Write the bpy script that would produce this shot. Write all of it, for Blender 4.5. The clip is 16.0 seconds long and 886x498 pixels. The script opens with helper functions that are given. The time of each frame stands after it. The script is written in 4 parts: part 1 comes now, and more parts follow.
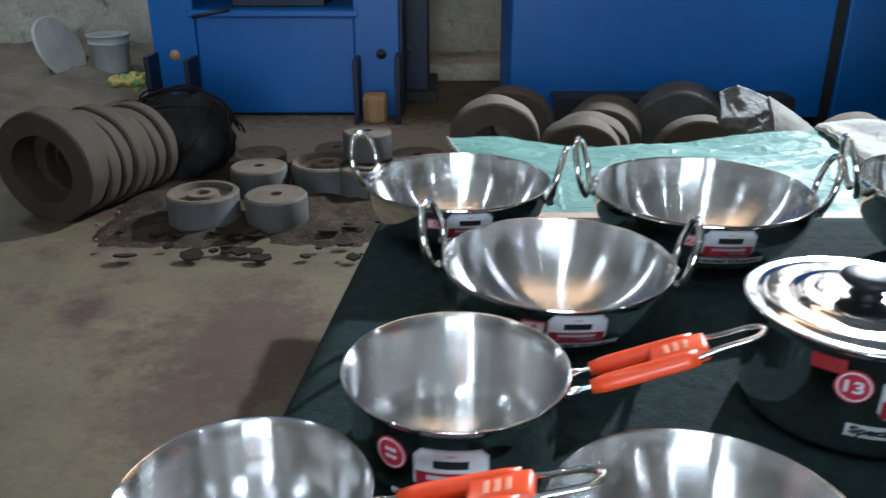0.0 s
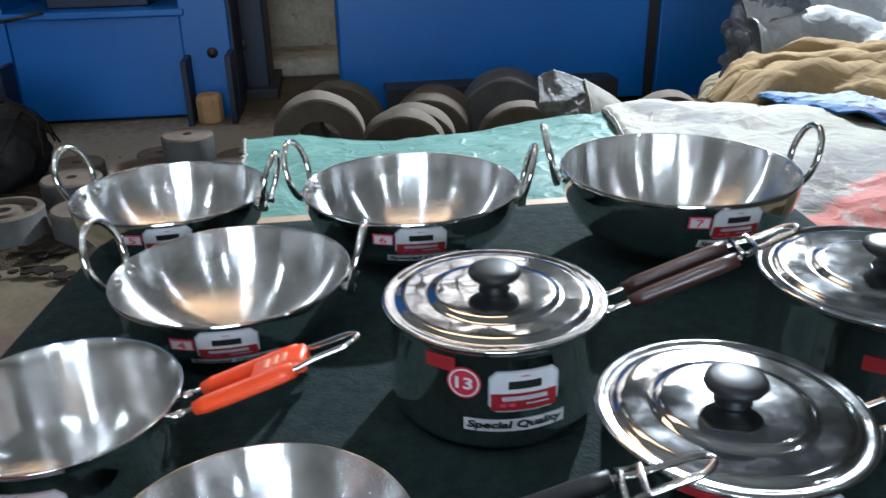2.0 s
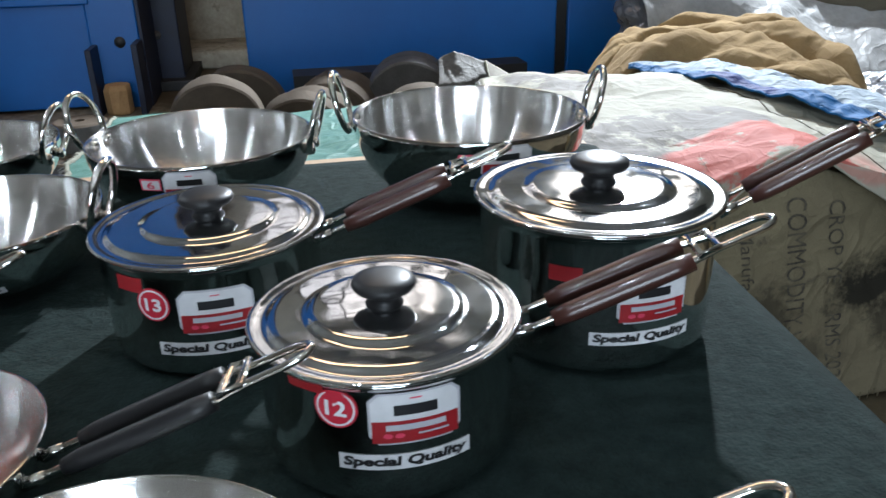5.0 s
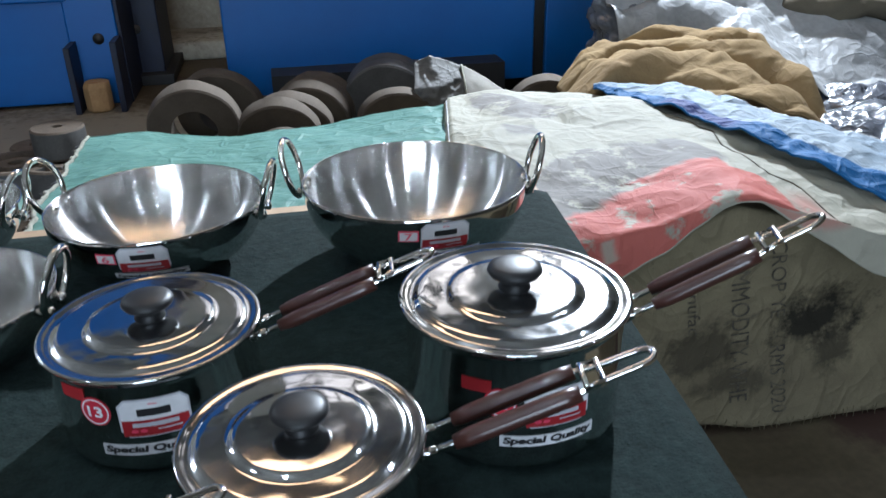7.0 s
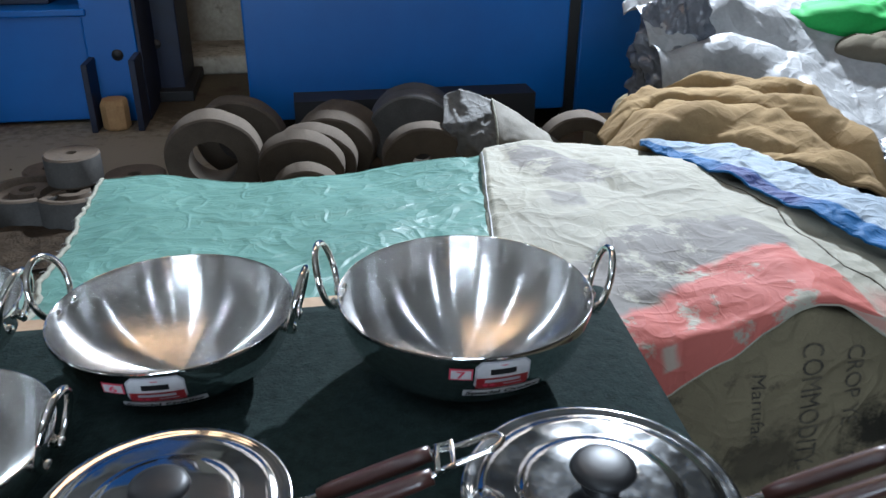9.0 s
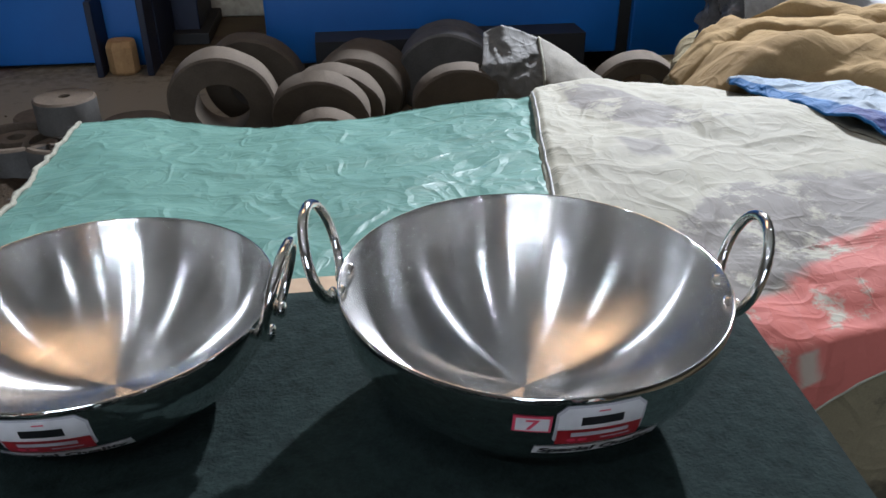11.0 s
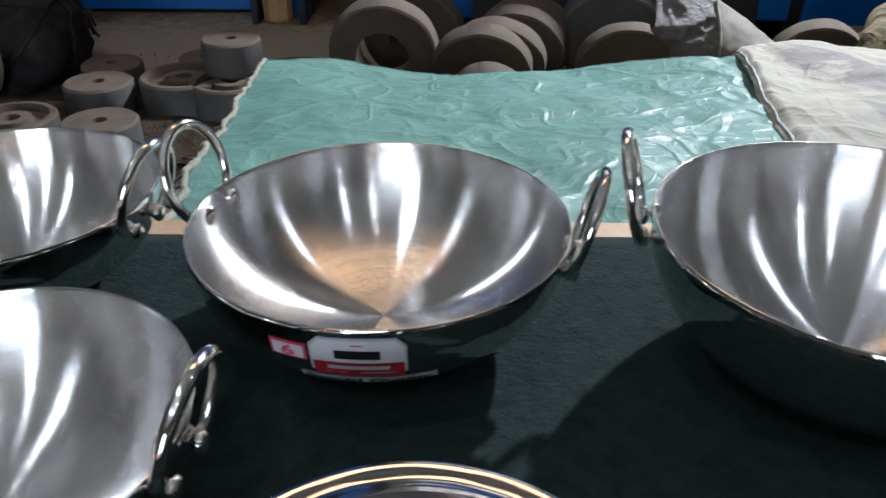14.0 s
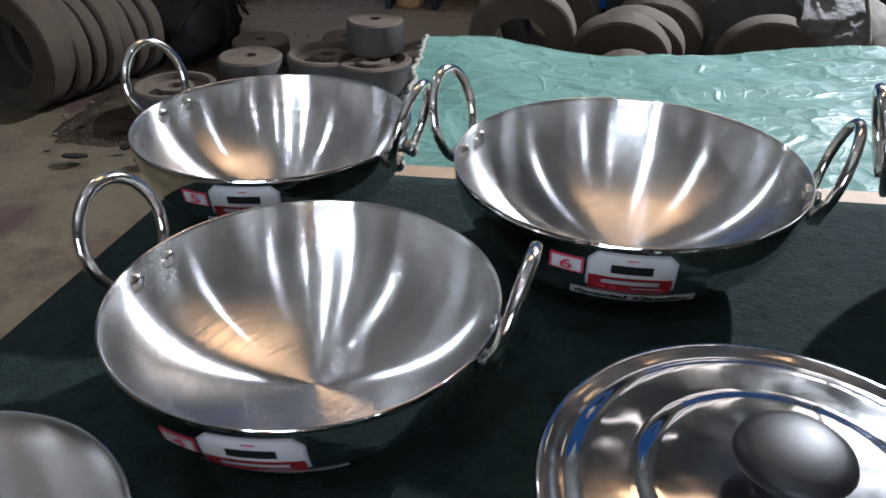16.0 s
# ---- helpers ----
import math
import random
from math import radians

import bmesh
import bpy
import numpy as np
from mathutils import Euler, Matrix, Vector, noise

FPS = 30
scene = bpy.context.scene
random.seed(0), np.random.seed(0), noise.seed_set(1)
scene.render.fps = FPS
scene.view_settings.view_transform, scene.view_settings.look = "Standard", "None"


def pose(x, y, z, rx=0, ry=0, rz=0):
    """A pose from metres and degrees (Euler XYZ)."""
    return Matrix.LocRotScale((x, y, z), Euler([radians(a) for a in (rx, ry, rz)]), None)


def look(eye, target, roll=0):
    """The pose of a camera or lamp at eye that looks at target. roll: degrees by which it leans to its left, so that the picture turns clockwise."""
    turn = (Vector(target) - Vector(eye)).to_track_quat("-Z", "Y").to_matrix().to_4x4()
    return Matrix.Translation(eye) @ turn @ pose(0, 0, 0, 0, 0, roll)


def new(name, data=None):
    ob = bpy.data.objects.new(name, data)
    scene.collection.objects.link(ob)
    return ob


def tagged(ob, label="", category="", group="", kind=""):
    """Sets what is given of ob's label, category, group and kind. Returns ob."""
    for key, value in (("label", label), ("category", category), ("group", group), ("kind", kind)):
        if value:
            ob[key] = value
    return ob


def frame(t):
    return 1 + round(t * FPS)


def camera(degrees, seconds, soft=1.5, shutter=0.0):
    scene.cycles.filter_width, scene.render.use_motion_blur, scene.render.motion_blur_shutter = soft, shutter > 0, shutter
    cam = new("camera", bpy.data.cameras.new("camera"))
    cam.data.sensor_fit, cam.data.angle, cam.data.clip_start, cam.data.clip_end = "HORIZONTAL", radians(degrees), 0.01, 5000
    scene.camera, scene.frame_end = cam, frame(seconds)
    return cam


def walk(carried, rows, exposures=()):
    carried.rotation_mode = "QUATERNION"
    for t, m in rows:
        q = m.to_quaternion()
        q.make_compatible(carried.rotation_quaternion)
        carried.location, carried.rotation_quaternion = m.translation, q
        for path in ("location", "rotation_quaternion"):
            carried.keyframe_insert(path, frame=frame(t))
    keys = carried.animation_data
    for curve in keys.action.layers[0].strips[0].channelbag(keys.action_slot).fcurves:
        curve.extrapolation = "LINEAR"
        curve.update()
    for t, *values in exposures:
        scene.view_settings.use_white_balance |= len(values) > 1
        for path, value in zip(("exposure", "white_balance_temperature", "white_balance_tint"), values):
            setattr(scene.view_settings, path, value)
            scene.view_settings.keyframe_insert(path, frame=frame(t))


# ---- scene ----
cam = camera(58.1, 16.0, shutter=0.5)
METRES, EYE, TILT, LEAN, TURN = 1.5, 0.89, -22.9, 0.0, 0.0
ROWS = [
    (0.0, 0.0, 0.0, 0.0, 0.0, 0.0, -0.0),
    (0.5, 0.0349, -0.0198, 0.0233, -1.99, -0.37, 1.1),
    (1.0, 0.0655, -0.0278, 0.0352, -4.5, -0.69, 2.73),
    (1.5, 0.1087, -0.0201, 0.0226, -6.65, -0.83, 3.86),
    (2.0, 0.1471, -0.0013, 0.0064, -7.32, -1.0, 4.17),
    (2.5, 0.1738, -0.0022, -0.0015, -7.87, -1.28, 4.77),
    (3.0, 0.188, -0.0115, -0.01, -8.73, -1.24, 5.35),
    (3.5, 0.194, -0.0238, -0.0156, -9.43, -1.03, 5.35),
    (4.0, 0.2188, -0.0285, -0.0323, -9.74, -1.04, 5.32),
    (4.5, 0.2479, -0.0199, -0.0452, -9.84, -1.07, 5.3),
    (5.0, 0.2776, -0.0154, -0.0466, -10.0, -1.14, 5.42),
    (7.5, 0.3168, -0.065, 0.0575, -10.77, -3.47, 5.35),
    (8.0, 0.31, -0.0674, 0.0858, -10.69, -3.2, 4.75),
    (8.5, 0.3053, -0.0232, 0.0992, -10.2, -2.88, 4.11),
    (11.0, 0.3296, 0.2358, 0.1029, -7.39, -5.96, 3.24),
    (11.5, 0.3187, 0.2545, 0.0983, -7.0, -6.54, 2.91),
    (12.0, 0.3123, 0.2583, 0.0972, -5.98, -6.66, 2.42),
    (12.5, 0.2927, 0.2654, 0.0908, -4.67, -6.99, 1.82),
    (13.0, 0.2721, 0.273, 0.0878, -3.27, -7.29, 1.16),
    (13.5, 0.2532, 0.2781, 0.0839, -1.65, -7.65, 0.51),
    (14.0, 0.2361, 0.2774, 0.0849, 0.15, -7.85, -0.38),
    (14.5, 0.2131, 0.2701, 0.0777, 2.15, -7.99, -1.3),
    (15.0, 0.1935, 0.2601, 0.0724, 4.07, -8.14, -2.09),
    (15.5, 0.1754, 0.2449, 0.0634, 5.67, -8.26, -2.76),
    (16.0, 0.1613, 0.2331, 0.0579, 6.68, -8.35, -3.02),
]
EXPOSURE = [(0.0, 0.71, 5700, 6), (1.5, 0.81, 5700, 6), (3.0, 0.73, 5850, 8), (5.0, 0.81, 6000, 8), (7.5, 0.66, 5650, 8), (8.5, 0.62, 5650, 8), (11.0, 0.45, 6050, 13), (14.0, 0.39, 6050, 13), (16.0, 0.47, 6000, 13)]
walk(cam, [(t, pose(0, 0, EYE, TILT, LEAN, TURN) @ pose(METRES * x, METRES * y, METRES * z, 90 + pitch, roll, yaw)) for t, x, y, z, yaw, pitch, roll in ROWS], EXPOSURE)

# world and lights
world = bpy.data.worlds.new("world")
scene.world = world
world.use_nodes = True
wn = world.node_tree.nodes
sky = wn.new("ShaderNodeTexSky")
sky.sky_type, sky.sun_disc = "NISHITA", False
sky.air_density, sky.dust_density, sky.ozone_density = 0.7, 6.0, 0.4
sky.sun_elevation, sky.sun_rotation = radians(40), radians(30)
wn["Background"].inputs[1].default_value = 0.068
world.node_tree.links.new(sky.outputs[0], wn["Background"].inputs[0])
scene.view_settings.exposure = 0.0


def lamp(kind, m, power, colour, **more):
    data = bpy.data.lights.new("lamp", kind)
    data.energy, data.color = power, colour
    if kind == "AREA":
        data.shape, data.size, data.size_y = "RECTANGLE", more["size"], more["size_y"]
    else:
        data.shadow_soft_size = more["size"]
    ob = new("lamp", data)
    ob.matrix_world = m
    return ob


KEY = (2.33, 3.95, 2.62)
key = lamp("SPOT", look(KEY, (0.35, 0.95, 0.5)), 980, (0.93, 0.97, 1.0), size=0.06)
key.data.spot_size, key.data.spot_blend = radians(84), 0.6
# hanging bulbs, all unseen: x, y, power; the last is added west wall fill
LAMPS = [(2.1, 1.2, 11), (1.6, -0.9, 15), (0.72, -1.3, 12), (-0.55, -0.9, 26), (-1.1, 0.8, 11), (-0.1, 0.3, 16), (-2.6, 3.5, 50)]
for x, y, power in LAMPS:
    lamp("POINT", pose(x, y, 2.7), power, (0.88, 0.94, 1.0), size=0.04)
# added soft fill from behind the camera, in an unseen opening to the south
lamp("AREA", pose(-0.3, -4.9, 1.25, 90, 0, 0), 110, (0.82, 0.92, 1.0), size=2.4, size_y=2.3)
# an added, unseen warm source under the roof, for the patch in the woks
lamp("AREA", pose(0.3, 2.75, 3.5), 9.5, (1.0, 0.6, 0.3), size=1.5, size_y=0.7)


# materials
def material(name, colour, rough=0.6, metal=0.0, second=None, scale=8.0, grain=120.0, bump=0.15, depth=0.004, spread=0.5, coat=0.0, spec=0.5, worn=None):
    """Two scales of mottle between two colours, with relief."""
    m = bpy.data.materials.new(name)
    m.use_nodes = True
    n, k = m.node_tree.nodes, m.node_tree.links
    b = n["Principled BSDF"]
    b.inputs["Roughness"].default_value, b.inputs["Metallic"].default_value = rough, metal
    b.inputs["Coat Weight"].default_value = coat
    b.inputs["Specular IOR Level"].default_value = spec
    second = second or tuple(c * 0.7 for c in colour)
    tc = n.new("ShaderNodeTexCoord")
    big, small = n.new("ShaderNodeTexNoise"), n.new("ShaderNodeTexNoise")
    big.inputs["Scale"].default_value, big.inputs["Detail"].default_value, big.inputs["Roughness"].default_value = scale, 6, 0.65
    small.inputs["Scale"].default_value, small.inputs["Detail"].default_value = grain, 4
    ramp = n.new("ShaderNodeValToRGB")
    ramp.color_ramp.elements[0].position, ramp.color_ramp.elements[1].position = 0.5 - spread / 2, 0.5 + spread / 2
    ramp.color_ramp.elements[0].color, ramp.color_ramp.elements[1].color = (*second, 1), (*colour, 1)
    for t in (big, small):
        k.new(tc.outputs["Object"], t.inputs["Vector"])
    add = n.new("ShaderNodeMath")
    add.operation = "MULTIPLY_ADD"
    add.inputs[1].default_value = 0.4
    k.new(small.outputs["Fac"], add.inputs[0])
    sub = n.new("ShaderNodeMath")
    sub.operation = "SUBTRACT"
    sub.inputs[1].default_value = 0.2
    k.new(big.outputs["Fac"], sub.inputs[0])
    k.new(sub.outputs[0], add.inputs[2])
    k.new(add.outputs[0], ramp.inputs["Fac"])
    k.new(ramp.outputs["Color"], b.inputs["Base Color"])
    if worn:
        wear, mask, mix = n.new("ShaderNodeTexNoise"), n.new("ShaderNodeValToRGB"), n.new("ShaderNodeMix")
        wear.inputs["Scale"].default_value, wear.inputs["Detail"].default_value, wear.inputs["Roughness"].default_value = worn[1], 8, 0.7
        k.new(tc.outputs["Object"], wear.inputs["Vector"])
        mask.color_ramp.elements[0].position, mask.color_ramp.elements[1].position = worn[2], worn[2] + 0.07
        k.new(wear.outputs["Fac"], mask.inputs["Fac"])
        mix.data_type = "RGBA"
        mix.inputs["B"].default_value = (*worn[0], 1)
        k.new(mask.outputs["Color"], mix.inputs["Factor"])
        k.new(ramp.outputs["Color"], mix.inputs["A"])
        k.new(mix.outputs["Result"], b.inputs["Base Color"])
    if bump:
        bp = n.new("ShaderNodeBump")
        bp.inputs["Strength"].default_value, bp.inputs["Distance"].default_value = bump, depth
        k.new(add.outputs[0], bp.inputs["Height"])
        k.new(bp.outputs["Normal"], b.inputs["Normal"])
    return m


def spun_steel(name, rough, colour, scratch):
    """Stainless steel turned on a lathe, so that lights draw out into rays towards the middle."""
    m = bpy.data.materials.new(name)
    m.use_nodes = True
    n, k = m.node_tree.nodes, m.node_tree.links
    b, tc, tg = n["Principled BSDF"], n.new("ShaderNodeTexCoord"), n.new("ShaderNodeTangent")
    b.inputs["Metallic"].default_value, b.inputs["Base Color"].default_value = 1, (*colour, 1)
    b.inputs["Roughness"].default_value = rough
    tg.direction_type, tg.axis = "RADIAL", "Z"
    k.new(tg.outputs["Tangent"], b.inputs["Tangent"])
    b.inputs["Anisotropic"].default_value, b.inputs["Anisotropic Rotation"].default_value = 1.0, 0.25
    sep, w = n.new("ShaderNodeSeparateXYZ"), n.new("ShaderNodeTexNoise")
    w.noise_dimensions = "1D"
    w.inputs["Scale"].default_value, w.inputs["Detail"].default_value = 3500, 2
    k.new(tc.outputs["Object"], sep.inputs[0])
    far, reach = n.new("ShaderNodeVectorMath"), n.new("ShaderNodeMath")
    far.operation, reach.operation = "LENGTH", "ADD"
    k.new(tc.outputs["Object"], far.inputs[0])
    k.new(far.outputs["Value"], reach.inputs[0])
    k.new(sep.outputs["Z"], reach.inputs[1])
    k.new(reach.outputs[0], w.inputs["W"])

    def vec(op, p, q):
        x = n.new("ShaderNodeVectorMath")
        x.operation = op
        for slot, got in zip(x.inputs, (p, q)):
            if got:
                k.new(got, slot)
        return x.outputs[0]

    # fine turning marks tip the surface towards and away from the axis
    geo, amount, scaled = n.new("ShaderNodeNewGeometry"), n.new("ShaderNodeMapRange"), n.new("ShaderNodeVectorMath")
    turned = vec("CROSS_PRODUCT", vec("NORMALIZE", tg.outputs["Tangent"], None), geo.outputs["Normal"])
    amount.clamp = False
    amount.inputs["From Min"].default_value, amount.inputs["From Max"].default_value = 0.3, 0.7
    amount.inputs["To Min"].default_value, amount.inputs["To Max"].default_value = -scratch, scratch
    k.new(w.outputs["Fac"], amount.inputs["Value"])
    scaled.operation = "SCALE"
    k.new(turned, scaled.inputs[0])
    k.new(amount.outputs["Result"], scaled.inputs["Scale"])
    k.new(vec("NORMALIZE", vec("ADD", geo.outputs["Normal"], scaled.outputs[0]), None), b.inputs["Normal"])
    return m


def mirror(name, rough, colour, wave, smear):
    """Buffed sheet steel: a true mirror, a little wavy, with faint wipe marks."""
    m = bpy.data.materials.new(name)
    m.use_nodes = True
    n, k = m.node_tree.nodes, m.node_tree.links
    b, tc = n["Principled BSDF"], n.new("ShaderNodeTexCoord")
    b.inputs["Metallic"].default_value, b.inputs["Base Color"].default_value = 1, (*colour, 1)
    mark, mr = n.new("ShaderNodeTexNoise"), n.new("ShaderNodeMapRange")
    mark.inputs["Scale"].default_value, mark.inputs["Detail"].default_value, mark.inputs["Roughness"].default_value = 26, 7, 0.65
    mr.inputs["From Min"].default_value, mr.inputs["From Max"].default_value = 0.4, 0.75
    mr.inputs["To Min"].default_value, mr.inputs["To Max"].default_value = rough, rough + smear
    k.new(tc.outputs["Object"], mark.inputs["Vector"])
    k.new(mark.outputs["Fac"], mr.inputs["Value"])
    k.new(mr.outputs["Result"], b.inputs["Roughness"])
    last = None
    for scale, high in ((9, 0.0013), (30, 0.0006)):
        w, bp = n.new("ShaderNodeTexNoise"), n.new("ShaderNodeBump")
        w.inputs["Scale"].default_value, w.inputs["Detail"].default_value = scale, 1
        k.new(tc.outputs["Object"], w.inputs["Vector"])
        bp.inputs["Strength"].default_value, bp.inputs["Distance"].default_value = 1.0, high * wave
        k.new(w.outputs["Fac"], bp.inputs["Height"])
        if last:
            k.new(last, bp.inputs["Normal"])
        last = bp.outputs["Normal"]
    k.new(last, b.inputs["Normal"])
    return m


M_MIRROR = mirror("polished_steel", 0.045, (0.72, 0.72, 0.71), 0.7, 0.05)
M_SPUN = spun_steel("spun_steel", 0.18, (0.8, 0.79, 0.775), 0.38)
M_LID = mirror("lid_steel", 0.06, (0.6, 0.61, 0.615), 1.7, 0.12)
M_ROD = mirror("rod_steel", 0.09, (0.78, 0.76, 0.72), 0.5, 0.06)
M_GRIP = material("brown_bakelite", (0.055, 0.02, 0.015), 0.32, bump=0.05, coat=0.3)
M_BLACK = material("black_bakelite", (0.01, 0.01, 0.011), 0.45, bump=0.06, spec=0.38)
M_ORANGE = material("orange_plastic", (0.85, 0.085, 0.015), 0.35, second=(0.7, 0.06, 0.012), bump=0.05, coat=0.2)
M_WHITE = material("label_white", (0.72, 0.72, 0.74), 0.4, bump=0)
M_SILVER = material("label_silver", (0.5, 0.5, 0.54), 0.35, bump=0)
M_RED = material("label_red", (0.33, 0.016, 0.022), 0.4, bump=0)
M_PINK = material("label_pink", (0.7, 0.06, 0.12), 0.4, bump=0)
M_BADGE = material("badge_red", (0.5, 0.022, 0.045), 0.4, bump=0)
M_INK = material("ink", (0.01, 0.01, 0.012), 0.5, bump=0)
M_CLOTH = material("green_black_felt", (0.0145, 0.0255, 0.0235), 0.95, second=(0.0045, 0.009, 0.0085), scale=60, grain=330, bump=1.0, depth=0.0025, spec=0.15)
M_WOOD = material("raw_plywood", (0.42, 0.3, 0.19), 0.7, second=(0.28, 0.18, 0.11), scale=6, grain=90)
M_FLOOR = material("oiled_concrete", (0.108, 0.086, 0.05), 0.65, spec=0.35, second=(0.047, 0.036, 0.021), scale=2.2, grain=60, bump=0.35, depth=0.006, spread=0.45, worn=((0.045, 0.024, 0.018), 1.5, 0.55))
M_PLASTER = material("limewashed_wall", (0.5, 0.47, 0.38), 0.9, second=(0.2, 0.18, 0.14), scale=3, grain=40, bump=0.5, depth=0.015, worn=((0.12, 0.1, 0.075), 2.6, 0.56))
M_WALL = material("grey_wall", (0.17, 0.155, 0.13), 0.9, second=(0.07, 0.063, 0.052), scale=1.3, grain=30, bump=0.3)
M_ROOF = material("grey_roof", (0.36, 0.345, 0.31), 0.9, second=(0.1, 0.094, 0.082), scale=1.1, grain=30, bump=0.3)
M_BLUE = material("blue_machine_paint", (0.003, 0.108, 0.385), 0.42, second=(0.003, 0.08, 0.3), scale=3, grain=200, bump=0.04, depth=0.002, worn=((0.01, 0.03, 0.09), 7, 0.72))
M_NAVY = material("navy_paint_and_shade", (0.006, 0.013, 0.042), 0.55, second=(0.004, 0.006, 0.015), scale=6, bump=0.1)
M_DARK = material("greasy_black_steel", (0.012, 0.012, 0.013), 0.55, second=(0.006, 0.006, 0.007), bump=0.2)
M_NET = material("oily_black_netting", (0.02, 0.019, 0.018), 0.9, second=(0.006, 0.006, 0.006), scale=30, grain=260, bump=1.0, depth=0.012, spec=0.2)
M_STONE = material("grey_grinding_stone", (0.096, 0.077, 0.058), 0.85, spec=0.25, second=(0.05, 0.039, 0.029), scale=7, grain=220, bump=0.4, depth=0.003)
M_RING = material("oily_brown_stone", (0.05, 0.038, 0.026), 0.85, spec=0.2, second=(0.022, 0.016, 0.012), scale=7, grain=200, bump=0.4, depth=0.003)
M_DUST = material("pale_dusty_earth", (0.23, 0.19, 0.14), 0.95, second=(0.1, 0.08, 0.058), scale=5, grain=60, bump=0.6, depth=0.01)
M_CAST = material("dusty_cast_iron", (0.115, 0.09, 0.068), 0.8, spec=0.2, second=(0.045, 0.034, 0.025), scale=9, grain=160, bump=0.4, depth=0.003)
M_CASTSIDE = material("grey_cast_side", (0.1, 0.096, 0.09), 0.62, spec=0.3, second=(0.045, 0.043, 0.041), scale=9, grain=160, bump=0.3, depth=0.002)
M_DIRT = material("heaped_soil", (0.052, 0.039, 0.027), 0.95, second=(0.018, 0.013, 0.009), scale=16, grain=150, bump=0.9, depth=0.02, spec=0.08)
M_CRUST = material("dried_black_sludge", (0.024, 0.019, 0.014), 0.9, second=(0.01, 0.008, 0.006), scale=20, grain=150, bump=0.6, depth=0.01, spec=0.08)
M_JUTE = material("jute_sacking", (0.17, 0.145, 0.09), 0.95, second=(0.1, 0.084, 0.055), scale=4, grain=500, bump=0.6, depth=0.002, spec=0.1, worn=((0.035, 0.03, 0.025), 3.3, 0.58))
M_BROWN = material("brown_sackcloth", (0.27, 0.19, 0.095), 0.95, second=(0.15, 0.1, 0.05), scale=5, grain=400, bump=0.5, depth=0.003, spec=0.1)
M_OLIVE = material("dull_olive_cloth", (0.12, 0.105, 0.075), 0.95, second=(0.07, 0.06, 0.045), scale=5, grain=400, bump=0.5, depth=0.003, spec=0.1)
M_SHEET = material("white_plastic_sheet", (0.32, 0.32, 0.315), 0.55, second=(0.17, 0.17, 0.172), scale=4, grain=60, bump=0.5, depth=0.01)
M_CLEAR = material("grey_glossy_plastic", (0.12, 0.125, 0.145), 0.22, second=(0.055, 0.06, 0.07), scale=12, grain=60, bump=0.8, depth=0.012)
M_GREENCLOTH = material("green_cloth", (0.02, 0.3, 0.05), 0.8, second=(0.01, 0.18, 0.03), scale=6, bump=0.3)
M_BUCKET = material("dusty_white_bucket", (0.5, 0.5, 0.47), 0.6, second=(0.3, 0.29, 0.26), scale=6, bump=0.15)
M_BLOCK = material("pale_wood_block", (0.45, 0.28, 0.13), 0.8, second=(0.28, 0.16, 0.07), scale=9, bump=0.3)
M_PAPER = material("printed_paper_bag", (0.12, 0.116, 0.108), 0.75, second=(0.06, 0.058, 0.055), scale=9, grain=40, bump=0.4, depth=0.006, worn=((0.06, 0.06, 0.065), 8, 0.6))


